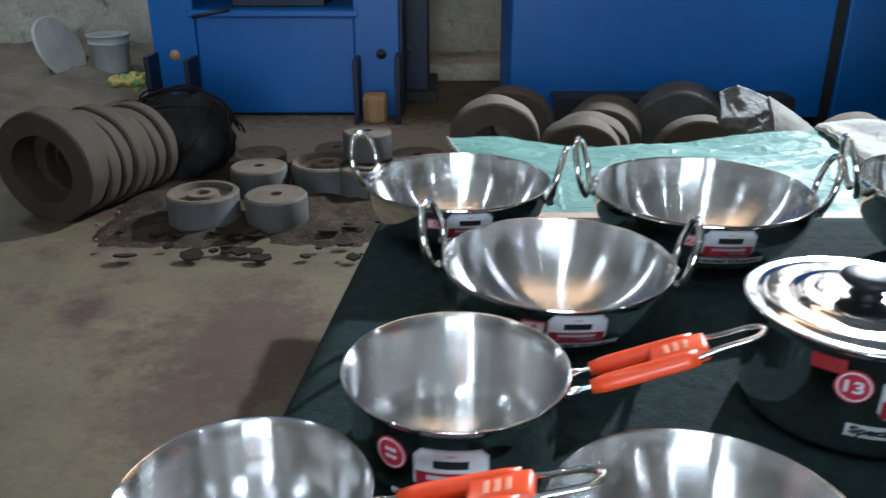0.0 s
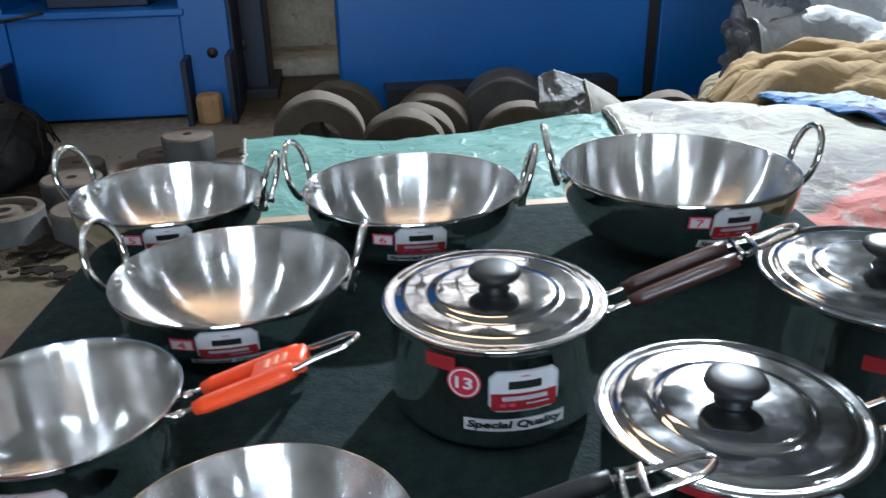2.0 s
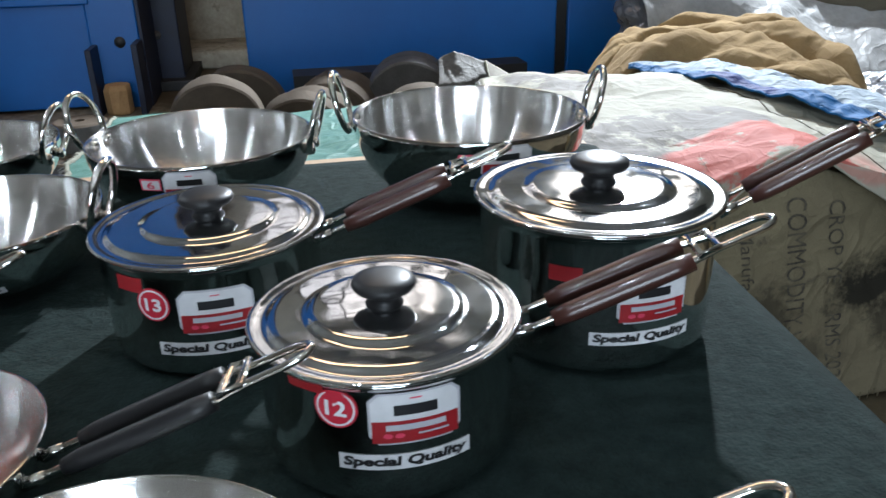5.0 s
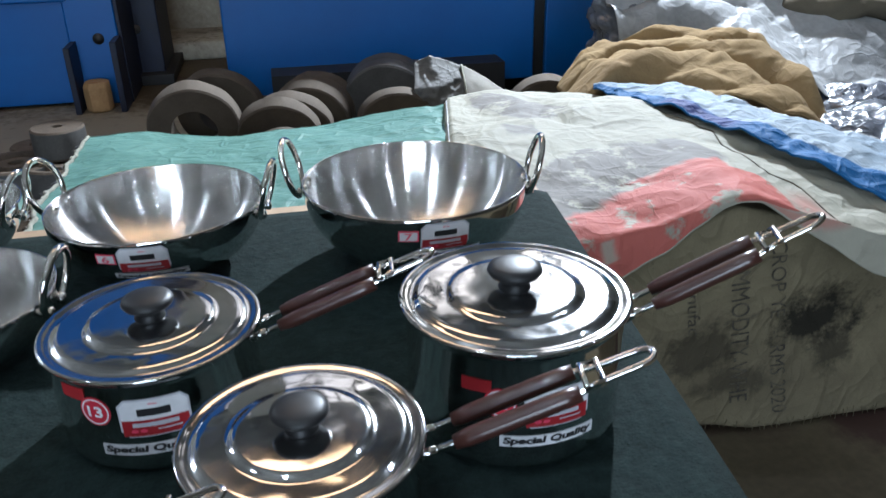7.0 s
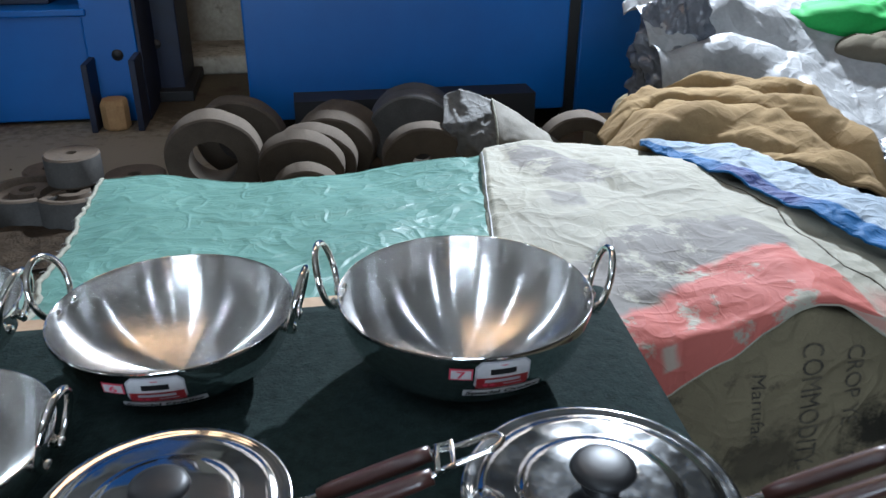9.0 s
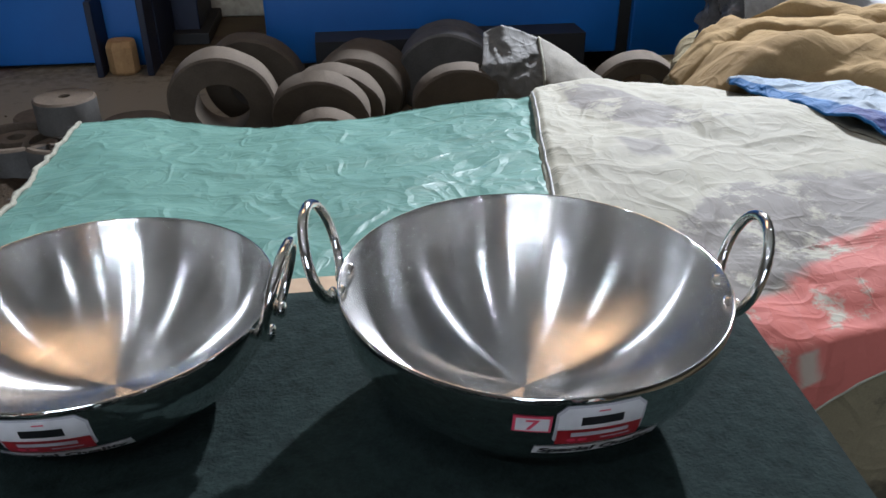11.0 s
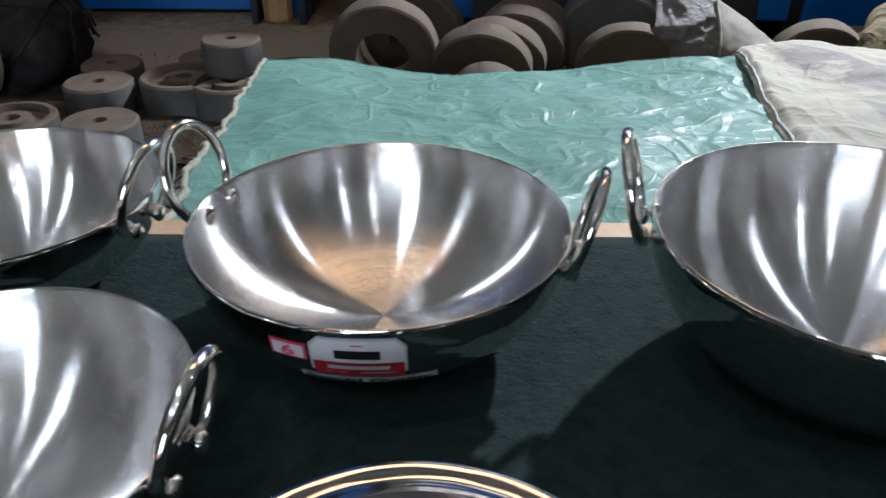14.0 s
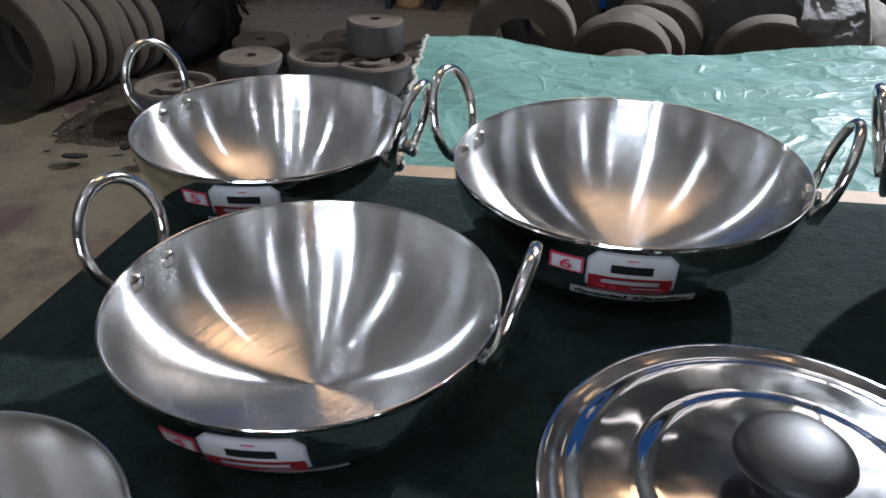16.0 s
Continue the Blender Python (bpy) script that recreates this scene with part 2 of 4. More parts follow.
def woven(name, zones, base, second, rough=0.74, bare=0.41, folds=0.55):
    """A woven plastic sack: creased facets, and printed zones (colour, sides, edge, amount); a side (a, b, c) keeps a * u + b * v > c of the sheet's own UV."""
    m = material(name, base, rough, second=second, scale=5, grain=45, bump=0, spread=0.6, spec=0.22)
    n, k = m.node_tree.nodes, m.node_tree.links
    b = n["Principled BSDF"]
    last = b.inputs["Base Color"].links[0].from_socket
    uv, nz = n.new("ShaderNodeUVMap"), n.new("ShaderNodeTexNoise")
    uv.uv_map = "UVMap"
    tc = n.new("ShaderNodeTexCoord")
    nz.inputs["Scale"].default_value, nz.inputs["Detail"].default_value, nz.inputs["Roughness"].default_value = 11, 7, 0.7
    k.new(tc.outputs["Object"], nz.inputs["Vector"])
    flake = n.new("ShaderNodeValToRGB")
    flake.color_ramp.elements[0].position, flake.color_ramp.elements[1].position = bare, bare + 0.06
    k.new(nz.outputs["Fac"], flake.inputs["Fac"])

    def ramp(value, a, b_, low):
        r = n.new("ShaderNodeMapRange")
        r.interpolation_type = "SMOOTHSTEP"
        r.inputs["From Min"].default_value, r.inputs["From Max"].default_value = (a, b_) if low else (b_, a)
        k.new(value, r.inputs["Value"])
        return r.outputs["Result"]

    def times(p, q):
        x = n.new("ShaderNodeMath")
        x.operation = "MULTIPLY"
        k.new(p, x.inputs[0])
        k.new(q, x.inputs[1])
        return x.outputs[0]

    wob = n.new("ShaderNodeTexNoise")
    wob.inputs["Scale"].default_value, wob.inputs["Detail"].default_value = 30, 4
    k.new(tc.outputs["Object"], wob.inputs["Vector"])
    wave = n.new("ShaderNodeMath")
    wave.operation, wave.inputs[1].default_value, wave.inputs[2].default_value = "MULTIPLY_ADD", 0.03, -0.015
    k.new(wob.outputs["Fac"], wave.inputs[0])
    for colour, sides, edge, amount in zones:
        mask = None
        for a, b_, c in sides:
            dot = n.new("ShaderNodeVectorMath")
            dot.operation, dot.inputs[1].default_value = "DOT_PRODUCT", (a, b_, 0)
            k.new(uv.outputs["UV"], dot.inputs[0])
            add = n.new("ShaderNodeMath")
            add.operation = "ADD"
            k.new(dot.outputs["Value"], add.inputs[0])
            k.new(wave.outputs[0], add.inputs[1])
            side = ramp(add.outputs[0], c - edge, c + edge, True)
            mask = times(mask, side) if mask else side
        mask = times(mask, flake.outputs["Color"])
        sc = n.new("ShaderNodeMath")
        sc.operation = "MULTIPLY"
        sc.inputs[1].default_value = amount
        k.new(mask, sc.inputs[0])
        mix = n.new("ShaderNodeMix")
        mix.data_type = "RGBA"
        mix.inputs["B"].default_value = (*colour, 1)
        k.new(sc.outputs[0], mix.inputs["Factor"])
        k.new(last, mix.inputs["A"])
        last = mix.outputs["Result"]
    k.new(last, b.inputs["Base Color"])
    crinkle(m, folds)
    return m


def crinkle(m, strength):
    """Thin sharp folds at five scales, as relief."""
    n, k = m.node_tree.nodes, m.node_tree.links
    b, tc, warp = n["Principled BSDF"], n.new("ShaderNodeTexCoord"), n.new("ShaderNodeTexNoise")
    warp.inputs["Scale"].default_value = 6
    k.new(tc.outputs["Object"], warp.inputs["Vector"])
    shift = n.new("ShaderNodeVectorMath")
    shift.operation = "MULTIPLY_ADD"
    shift.inputs[1].default_value = (0.09, 0.09, 0.09)
    k.new(warp.outputs["Color"], shift.inputs[0])
    k.new(tc.outputs["Object"], shift.inputs[2])
    last = None
    for scale, weight, stretch in ((3, 1.0, (1, 1.9, 1)), (6, 0.8, (2.0, 1, 1)), (11, 0.45, (1, 1.6, 1.3)), (23, 0.2, (1.5, 1, 1)), (60, 0.06, (1, 1, 1))):
        mp, v, off, ab, fold, w = (n.new("ShaderNode" + s) for s in ("Mapping", "TexNoise", "Math", "Math", "MapRange", "Math"))
        mp.inputs["Scale"].default_value, mp.inputs["Location"].default_value = stretch, (scale, 2 * scale, 0)
        k.new(shift.outputs[0], mp.inputs["Vector"])
        v.inputs["Scale"].default_value, v.inputs["Detail"].default_value = scale, 1
        k.new(mp.outputs[0], v.inputs["Vector"])
        off.operation, off.inputs[1].default_value = "SUBTRACT", 0.5
        k.new(v.outputs["Fac"], off.inputs[0])
        ab.operation = "ABSOLUTE"
        k.new(off.outputs[0], ab.inputs[0])
        fold.inputs["From Max"].default_value, fold.inputs["To Min"].default_value, fold.inputs["To Max"].default_value = 0.055, 1, 0
        k.new(ab.outputs[0], fold.inputs["Value"])
        w.operation, w.inputs[1].default_value, w.inputs[2].default_value = "MULTIPLY_ADD", weight, 0
        k.new(fold.outputs[0], w.inputs[0])
        if last:
            k.new(last, w.inputs[2])
        last = w.outputs[0]
    bp = n.new("ShaderNodeBump")
    bp.inputs["Strength"].default_value, bp.inputs["Distance"].default_value = strength, 0.007
    k.new(last, bp.inputs["Height"])
    k.new(bp.outputs["Normal"], b.inputs["Normal"])



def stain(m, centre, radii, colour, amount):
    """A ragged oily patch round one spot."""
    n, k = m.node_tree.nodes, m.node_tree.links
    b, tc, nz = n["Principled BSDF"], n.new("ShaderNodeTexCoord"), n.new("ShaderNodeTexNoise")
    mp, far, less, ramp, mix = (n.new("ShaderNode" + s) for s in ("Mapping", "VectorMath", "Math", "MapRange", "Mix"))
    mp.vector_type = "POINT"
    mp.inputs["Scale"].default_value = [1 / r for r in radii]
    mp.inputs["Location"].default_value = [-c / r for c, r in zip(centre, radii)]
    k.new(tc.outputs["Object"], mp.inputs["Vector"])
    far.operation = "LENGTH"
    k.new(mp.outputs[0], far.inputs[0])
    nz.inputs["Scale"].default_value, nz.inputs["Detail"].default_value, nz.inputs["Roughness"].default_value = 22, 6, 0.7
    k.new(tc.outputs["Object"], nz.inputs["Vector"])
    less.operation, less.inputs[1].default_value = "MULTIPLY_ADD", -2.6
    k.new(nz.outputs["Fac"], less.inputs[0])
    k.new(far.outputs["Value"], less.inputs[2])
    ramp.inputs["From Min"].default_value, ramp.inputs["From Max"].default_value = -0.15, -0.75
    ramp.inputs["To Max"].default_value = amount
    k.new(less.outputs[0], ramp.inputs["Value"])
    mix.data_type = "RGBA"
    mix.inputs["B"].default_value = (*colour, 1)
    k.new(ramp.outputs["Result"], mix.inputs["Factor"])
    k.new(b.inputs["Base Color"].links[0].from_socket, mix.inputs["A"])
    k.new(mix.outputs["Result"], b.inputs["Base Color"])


stain(M_FLOOR, (-0.4, 3.2, 0), (1.0, 0.5, 1), (0.2, 0.17, 0.125), 0.85)
stain(M_FLOOR, (-0.45, 1.58, 0), (0.2, 0.3, 1), (0.045, 0.022, 0.016), 0.7)
stain(M_FLOOR, (-0.50, 1.31, 0), (0.16, 0.2, 1), (0.045, 0.024, 0.017), 0.6)
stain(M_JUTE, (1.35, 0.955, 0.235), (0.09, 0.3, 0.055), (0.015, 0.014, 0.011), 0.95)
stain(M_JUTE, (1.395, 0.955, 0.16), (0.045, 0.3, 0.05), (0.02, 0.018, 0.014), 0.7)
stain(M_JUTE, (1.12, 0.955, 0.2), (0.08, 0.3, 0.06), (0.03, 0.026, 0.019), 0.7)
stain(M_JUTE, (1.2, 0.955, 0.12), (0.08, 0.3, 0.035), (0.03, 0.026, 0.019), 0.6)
crinkle(M_SHEET, 0.28)
crinkle(M_JUTE, 0.5)
crinkle(M_BROWN, 0.25)
crinkle(M_PAPER, 0.4)
crinkle(M_CLEAR, 0.5)
M_TARP = woven("green_woven_plastic", [], (0.125, 0.24, 0.205), (0.07, 0.15, 0.126), 0.46, folds=0.36)
RED, GREYPRINT, CREAM = (0.34, 0.085, 0.068), (0.135, 0.122, 0.112), (0.3, 0.288, 0.232)
M_SACK = woven("cream_woven_plastic", [
    (GREYPRINT, ((0.46, 1, 0.655), (0.09, 1, 0.506), (-1, 0, -0.74), (-0.2, -1, -0.695)), 0.012, 0.95),
    (GREYPRINT, ((-0.69, 1, -0.134), (0.84, -1, -0.032), (-0.1, -1, -0.34), (1, 0, 0.14)), 0.012, 0.9),
    (GREYPRINT, ((1, 0, 0.21), (-1, 0, -0.33), (0, 1, 0.35), (0, -1, -0.41)), 0.012, 0.8),
    (RED, ((0.2, 1, 0.69), (-1, -0.575, -1.02), (1, 0, 0.03)), 0.008, 0.95),
    (CREAM, ((1, 0, 0.1), (-1, 0, -0.135), (0, 1, 0.73), (0, -1, -0.86)), 0.01, 0.8),
    (RED, ((1, 0.575, 1.03), (-1, -0.4, -1.0), (0, 1, 0.66)), 0.03, 0.5)],
    CREAM, (0.215, 0.203, 0.162), bare=0.4, folds=0.3)
M_BLUESACK = woven("blue_printed_sack", [((0.01, 0.075, 0.2), ((0, -1, -0.24),), 0.02, 1.0), ((0.02, 0.025, 0.11), ((0, -1, -0.22), (1, 0, 0.28), (-1, 0, -0.55)), 0.05, 0.9)], (0.27, 0.305, 0.335), (0.13, 0.18, 0.235), bare=0.1)


# mesh helpers
def part(name, bm, mats, parent=None, label="", smooth=True):
    me = bpy.data.meshes.new(name)
    bm.normal_update()
    bm.to_mesh(me)
    bm.free()
    for m in mats if isinstance(mats, (list, tuple)) else (mats,):
        me.materials.append(m)
    if smooth:
        me.polygons.foreach_set("use_smooth", [True] * len(me.polygons))
    ob = new(name, me)
    if parent:
        ob.parent = parent
    if label:
        tagged(ob, label)
    return ob


def empty(name, m, label, category, group="", kind=""):
    ob = new(name)
    ob.matrix_world = m
    return tagged(ob, label, category, group, kind)


def revolve(profile, seg=72, split=None):
    """A body of revolution about z from (r, z) pairs; faces past index split take material 1."""
    bm = bmesh.new()
    rings = []
    for r, z in profile:
        rings.append([bm.verts.new((r * math.cos(2 * math.pi * i / seg), r * math.sin(2 * math.pi * i / seg), z)) for i in range(seg)] if r > 1e-6 else bm.verts.new((0, 0, z)))
    for j, (a, b) in enumerate(zip(rings, rings[1:])):
        for i in range(seg):
            e = (i + 1) % seg
            if isinstance(a, list) and isinstance(b, list):
                fc = bm.faces.new((a[i], a[e], b[e], b[i]))
            elif isinstance(a, list):
                fc = bm.faces.new((a[i], a[e], b))
            else:
                fc = bm.faces.new((a, b[e], b[i]))
            fc.material_index = 1 if split is not None and j >= split else 0
    return bm


def tube(points, radius, seg=10, closed=False, bm=None):
    """A round rod along points; radius may be one number or one for each point."""
    bm = bm or bmesh.new()
    pts = [Vector(p) for p in points]
    n = len(pts)
    rad = radius if isinstance(radius, (list, tuple)) else [radius] * n
    rings, up = [], None
    for i, p in enumerate(pts):
        d = (pts[(i + 1) % n] if closed or i < n - 1 else p) - (pts[i - 1] if closed or i else p)
        d.normalize()
        if up is None:
            up = d.orthogonal().normalized()
        up = (up - d * up.dot(d)).normalized()
        w = d.cross(up)
        rings.append([bm.verts.new(p + (up * math.cos(2 * math.pi * k / seg) + w * math.sin(2 * math.pi * k / seg)) * rad[i]) for k in range(seg)])
    for i in range(n if closed else n - 1):
        a, b = rings[i], rings[(i + 1) % n]
        for k in range(seg):
            bm.faces.new((a[k], a[(k + 1) % seg], b[(k + 1) % seg], b[k]))
    if not closed:
        bm.faces.new(rings[0][::-1])
        bm.faces.new(rings[-1])
    return bm


def box(x0, x1, y0, y1, z0, z1, bevel=0.0, bm=None):
    bm = bm or bmesh.new()
    got = bmesh.ops.create_cube(bm, size=1)["verts"]
    bmesh.ops.scale(bm, vec=(x1 - x0, y1 - y0, z1 - z0), verts=got)
    bmesh.ops.translate(bm, vec=((x0 + x1) / 2, (y0 + y1) / 2, (z0 + z1) / 2), verts=got)
    if bevel:
        edges = list({e for v in got for e in v.link_edges})
        bmesh.ops.bevel(bm, geom=edges, offset=bevel, segments=2, profile=0.5, affect="EDGES")
    return bm


def sheet(nu, nv, place, thick=0.002):
    """A cloth from place(u, v) over the unit square, with a back, an edge and a UV map."""
    bm = bmesh.new()
    uvl = bm.loops.layers.uv.new("UVMap")
    grid = [[bm.verts.new(place(i / nu, j / nv)) for j in range(nv + 1)] for i in range(nu + 1)]
    for i in range(nu):
        for j in range(nv):
            fc = bm.faces.new((grid[i][j], grid[i + 1][j], grid[i + 1][j + 1], grid[i][j + 1]))
            for lp, (a, b) in zip(fc.loops, ((i, j), (i + 1, j), (i + 1, j + 1), (i, j + 1))):
                lp[uvl].uv = (a / nu, b / nv)
    bm.normal_update()
    flip = sum(fc.normal.z for fc in bm.faces) < 0
    if flip:
        bmesh.ops.reverse_faces(bm, faces=bm.faces[:])
    bmesh.ops.solidify(bm, geom=bm.faces[:], thickness=thick)
    return bm


def crease(p, size, seed=0.0):
    """Crumpled height of about -0.5 to 0.5: sharp ridges over soft folds."""
    q = Vector((p[0] / size + seed, p[1] / size - seed, p[2] / size + seed * 0.5))
    d = noise.voronoi(q)[0]
    e = noise.voronoi(q * 1.9 + Vector((4, 1, 2)))[0]
    return 0.4 * (min(1, (d[1] - d[0]) * 2.0) - 0.6) + 0.16 * (min(1, (e[1] - e[0]) * 2.5) - 0.6) + 0.45 * noise.noise(q * 0.8)


# labels laid on a body of revolution
class Skin:
    """The outside of a body of revolution, by its (r, z) profile from the rim downwards."""

    def __init__(self, profile):
        self.pts = profile
        self.len = [0]
        for a, b in zip(profile, profile[1:]):
            self.len.append(self.len[-1] + math.dist(a, b))

    def at(self, angle, across, down, lift):
        down = min(max(down, 0), self.len[-1] - 1e-6)
        i = max(j for j in range(len(self.pts) - 1) if self.len[j] <= down)
        f = (down - self.len[i]) / (self.len[i + 1] - self.len[i])
        (r0, z0), (r1, z1) = self.pts[i], self.pts[i + 1]
        r, z = r0 + (r1 - r0) * f, z0 + (z1 - z0) * f
        t = Vector((r1 - r0, z1 - z0)).normalized()
        nr, nz = -t.y, t.x
        r, z = r + nr * lift, z + nz * lift
        a = angle + across / max(r, 0.02)
        return Vector((r * math.cos(a), r * math.sin(a), z))


def patch(skin, angle, x0, x1, y0, y1, lift, corner=0.0, nx=10, ny=6, sag=0.0):
    """A sticker: x across (right as seen from outside), y down from the rim; corner rounds its corners."""
    bm = bmesh.new()
    rows = []
    for j in range(ny + 1):
        f = j / ny
        y = y0 + (y1 - y0) * f
        edge = min(y - y0, y1 - y)
        inset = corner - math.sqrt(max(corner ** 2 - (corner - edge) ** 2, 0)) if edge < corner else 0
        rows.append([bm.verts.new(skin.at(angle, x0 + inset + (x1 - x0 - 2 * inset) * i / nx, y + sag * (2 * i / nx - 1), lift)) for i in range(nx + 1)])
    for a, b in zip(rows, rows[1:]):
        for i in range(nx):
            bm.faces.new((b[i], b[i + 1], a[i + 1], a[i]))
    return bm


def disc_patch(skin, angle, x, y, radius, lift, inner=0.0, seg=28):
    bm = bmesh.new()
    out = [bm.verts.new(skin.at(angle, x + radius * math.cos(2 * math.pi * i / seg), y - radius * math.sin(2 * math.pi * i / seg), lift)) for i in range(seg)]
    if inner:
        inn = [bm.verts.new(skin.at(angle, x + inner * math.cos(2 * math.pi * i / seg), y - inner * math.sin(2 * math.pi * i / seg), lift)) for i in range(seg)]
        for i in range(seg):
            bm.faces.new((out[i], out[(i + 1) % seg], inn[(i + 1) % seg], inn[i]))
    else:
        mid = bm.verts.new(skin.at(angle, x, y, lift))
        for i in range(seg):
            bm.faces.new((out[i], out[(i + 1) % seg], mid))
    return bm


def letters(words, place, height, width=None, bold=0.0, shear=0.0):
    """The words in the built-in font, each vertex laid by place(x, y); x, y from the words' middle."""
    cu = bpy.data.curves.new("words", "FONT")
    cu.body, cu.align_x, cu.align_y, cu.resolution_u, cu.offset, cu.shear = words, "CENTER", "CENTER", 3, bold, shear
    ob = bpy.data.objects.new("words", cu)
    scene.collection.objects.link(ob)
    bpy.context.view_layer.update()
    me = bpy.data.meshes.new_from_object(ob.evaluated_get(bpy.context.evaluated_depsgraph_get()))
    bpy.data.objects.remove(ob)
    bm = bmesh.new()
    bm.from_mesh(me)
    bpy.data.meshes.remove(me)
    xs, ys = [v.co.x for v in bm.verts], [v.co.y for v in bm.verts]
    sy = height / (max(ys) - min(ys))
    sx = width / (max(xs) - min(xs)) if width else sy
    cx, cy = (max(xs) + min(xs)) / 2, (max(ys) + min(ys)) / 2
    for v in bm.verts:
        v.co = place((v.co.x - cx) * sx, (v.co.y - cy) * sy)
    return bm


def brand_label(thing, skin, angle, y, s):
    """White shield-shaped sticker with a red foot; its lettering is drawn as plain bars."""
    lab = part("brand_label", patch(skin, angle, -0.028 * s, 0.028 * s, y, y + 0.036 * s, 0.0004, 0.006 * s), M_SILVER, thing, "silver-edged white and red sticker")
    part("label_face", patch(skin, angle, -0.0265 * s, 0.0265 * s, y + 0.0015 * s, y + 0.0345 * s, 0.0007, 0.005 * s), M_WHITE, lab)
    part("label_foot", patch(skin, angle, -0.0262 * s, 0.0262 * s, y + 0.0195 * s, y + 0.0344 * s, 0.001, 0, 10, 4), M_RED, lab)
    part("printed_bar", patch(skin, angle, -0.013 * s, 0.013 * s, y + 0.0088 * s, y + 0.0158 * s, 0.001, 0, 6, 3), M_INK, lab)
    part("printed_bar", patch(skin, angle, -0.0035 * s, 0.0035 * s, y + 0.0042 * s, y + 0.0052 * s, 0.001, 0, 3, 1), M_PINK, lab)
    part("printed_bar", patch(skin, angle, -0.018 * s, 0.018 * s, y + 0.0218 * s, y + 0.0258 * s, 0.0013, 0, 8, 1), M_SILVER, lab)
    part("printed_bar", patch(skin, angle, 0.001 * s, 0.02 * s, y + 0.0285 * s, y + 0.0298 * s, 0.0013, 0, 6, 1), M_SILVER, lab)
    for x in (-0.017, -0.010):
        part("printed_bar", patch(skin, angle, (x - 0.0028) * s, (x + 0.0028) * s, y + 0.0277 * s, y + 0.0312 * s, 0.0013, 0.0016 * s, 4, 4), M_PINK, lab)


def quality_strip(thing, skin, angle, x, y, s, sag=0.0):
    """White strip with its two words."""
    lab = part("quality_label", patch(skin, angle, x - 0.041 * s, x + 0.041 * s, y, y + 0.0108 * s, 0.0004, 0, 14, 2, sag), M_WHITE, thing, "white strip with black words")
    slope = sag / (0.041 * s)
    part("lettering", letters("Special Quality", lambda a, b: skin.at(angle, x + a, y + 0.0054 * s - b + a * slope, 0.0009), 0.0088 * s, 0.077 * s, 0.045, 0.1), M_INK, lab, smooth=False)


def number_badge(thing, skin, angle, x, y, s, words):
    lab = part("size_label", patch(skin, angle, x - 0.0115 * s, x + 0.0115 * s, y, y + 0.014 * s, 0.0004, 0, 4, 2), M_PINK, thing, "pink-edged sticker with the size number")
    part("label_face", patch(skin, angle, x - 0.0098 * s, x + 0.0098 * s, y + 0.0016 * s, y + 0.0124 * s, 0.0007, 0, 4, 2), M_WHITE, lab)
    part("lettering", letters(words, lambda a, b: skin.at(angle, x + a, y + 0.007 * s - b, 0.001), 0.009 * s, 0.0085 * s, 0.02), M_PINK, lab, smooth=False)


def round_badge(thing, skin, angle, x, y, s, words):
    lab = part("size_label", disc_patch(skin, angle, x, y, 0.0135 * s, 0.0004), M_BADGE, thing, "round red sticker with the size number")
    part("dotted_ring", disc_patch(skin, angle, x, y, 0.0121 * s, 0.0007, 0.0108 * s), M_WHITE, lab)
    if words:
        part("lettering", letters(words, lambda a, b: skin.at(angle, x + a, y - b, 0.0008), 0.0105 * s, 0.0135 * s, 0.03), M_WHITE, lab, smooth=False)
    else:
        for k in (-1, 1):
            part("printed_bar", patch(skin, angle, x - 0.005 * s, x + 0.005 * s, y + (0.003 * k - 0.0015) * s, y + (0.003 * k + 0.0015) * s, 0.0008, 0, 4, 1), M_WHITE, lab)


# kitchenware
def wok_profile(r, h, n=26):
    """From the rim down the outside to the middle of the bottom."""
    pts = []
    for i in range(n + 1):
        a = math.pi / 2 * (1 - i / n)
        pts.append((r * math.sin(a) ** 0.7, max(h * (1 - math.cos(a)), 0.0008 * i / n)))
    return pts


def loop_handle(thing, angle, r, h, size, reach):
    """A bent rod loop, riveted to the wall just below the rim."""
    out, tan, up = Vector((math.cos(angle), math.sin(angle), 0)), Vector((-math.sin(angle), math.cos(angle), 0)), Vector((0, 0, 1))
    mid = out * (r + reach) + up * (h + size * 0.34)
    pts = []
    for i in range(27):
        a = radians(-62 + 304 * i / 26)
        v = math.sin(a)
        pts.append(mid + tan * size * 0.98 * math.cos(a) + up * size * 1.02 * v + out * (0.009 * v))
    foot0, foot1 = pts[0], pts[-1]
    pts = [out * (r + 0.0022) + tan * size * 0.5 + up * (h - 0.017)] + pts + [out * (r + 0.0022) - tan * size * 0.5 + up * (h - 0.017)]
    ob = part("handle", tube(pts, [0.0036] + [0.0038] * 27 + [0.0036], 12), M_ROD, thing, "bright bent steel rod handle")
    for s in (1, -1):
        for reach, z in ((r - 0.0035, h - 0.0125), (r + 0.004, h - 0.0155)):
            bm = bmesh.new()
            bmesh.ops.create_uvsphere(bm, u_segments=12, v_segments=8, radius=0.0068)
            for v in bm.verts:
                v.co.z *= 0.55
            m = (out if reach > r else -out).to_track_quat("Z", "Y").to_matrix().to_4x4()
            for v in bm.verts:
                v.co = m @ v.co + out * reach + tan * (s * 0.0152) + up * z
            part("rivet", bm, M_ROD, ob)


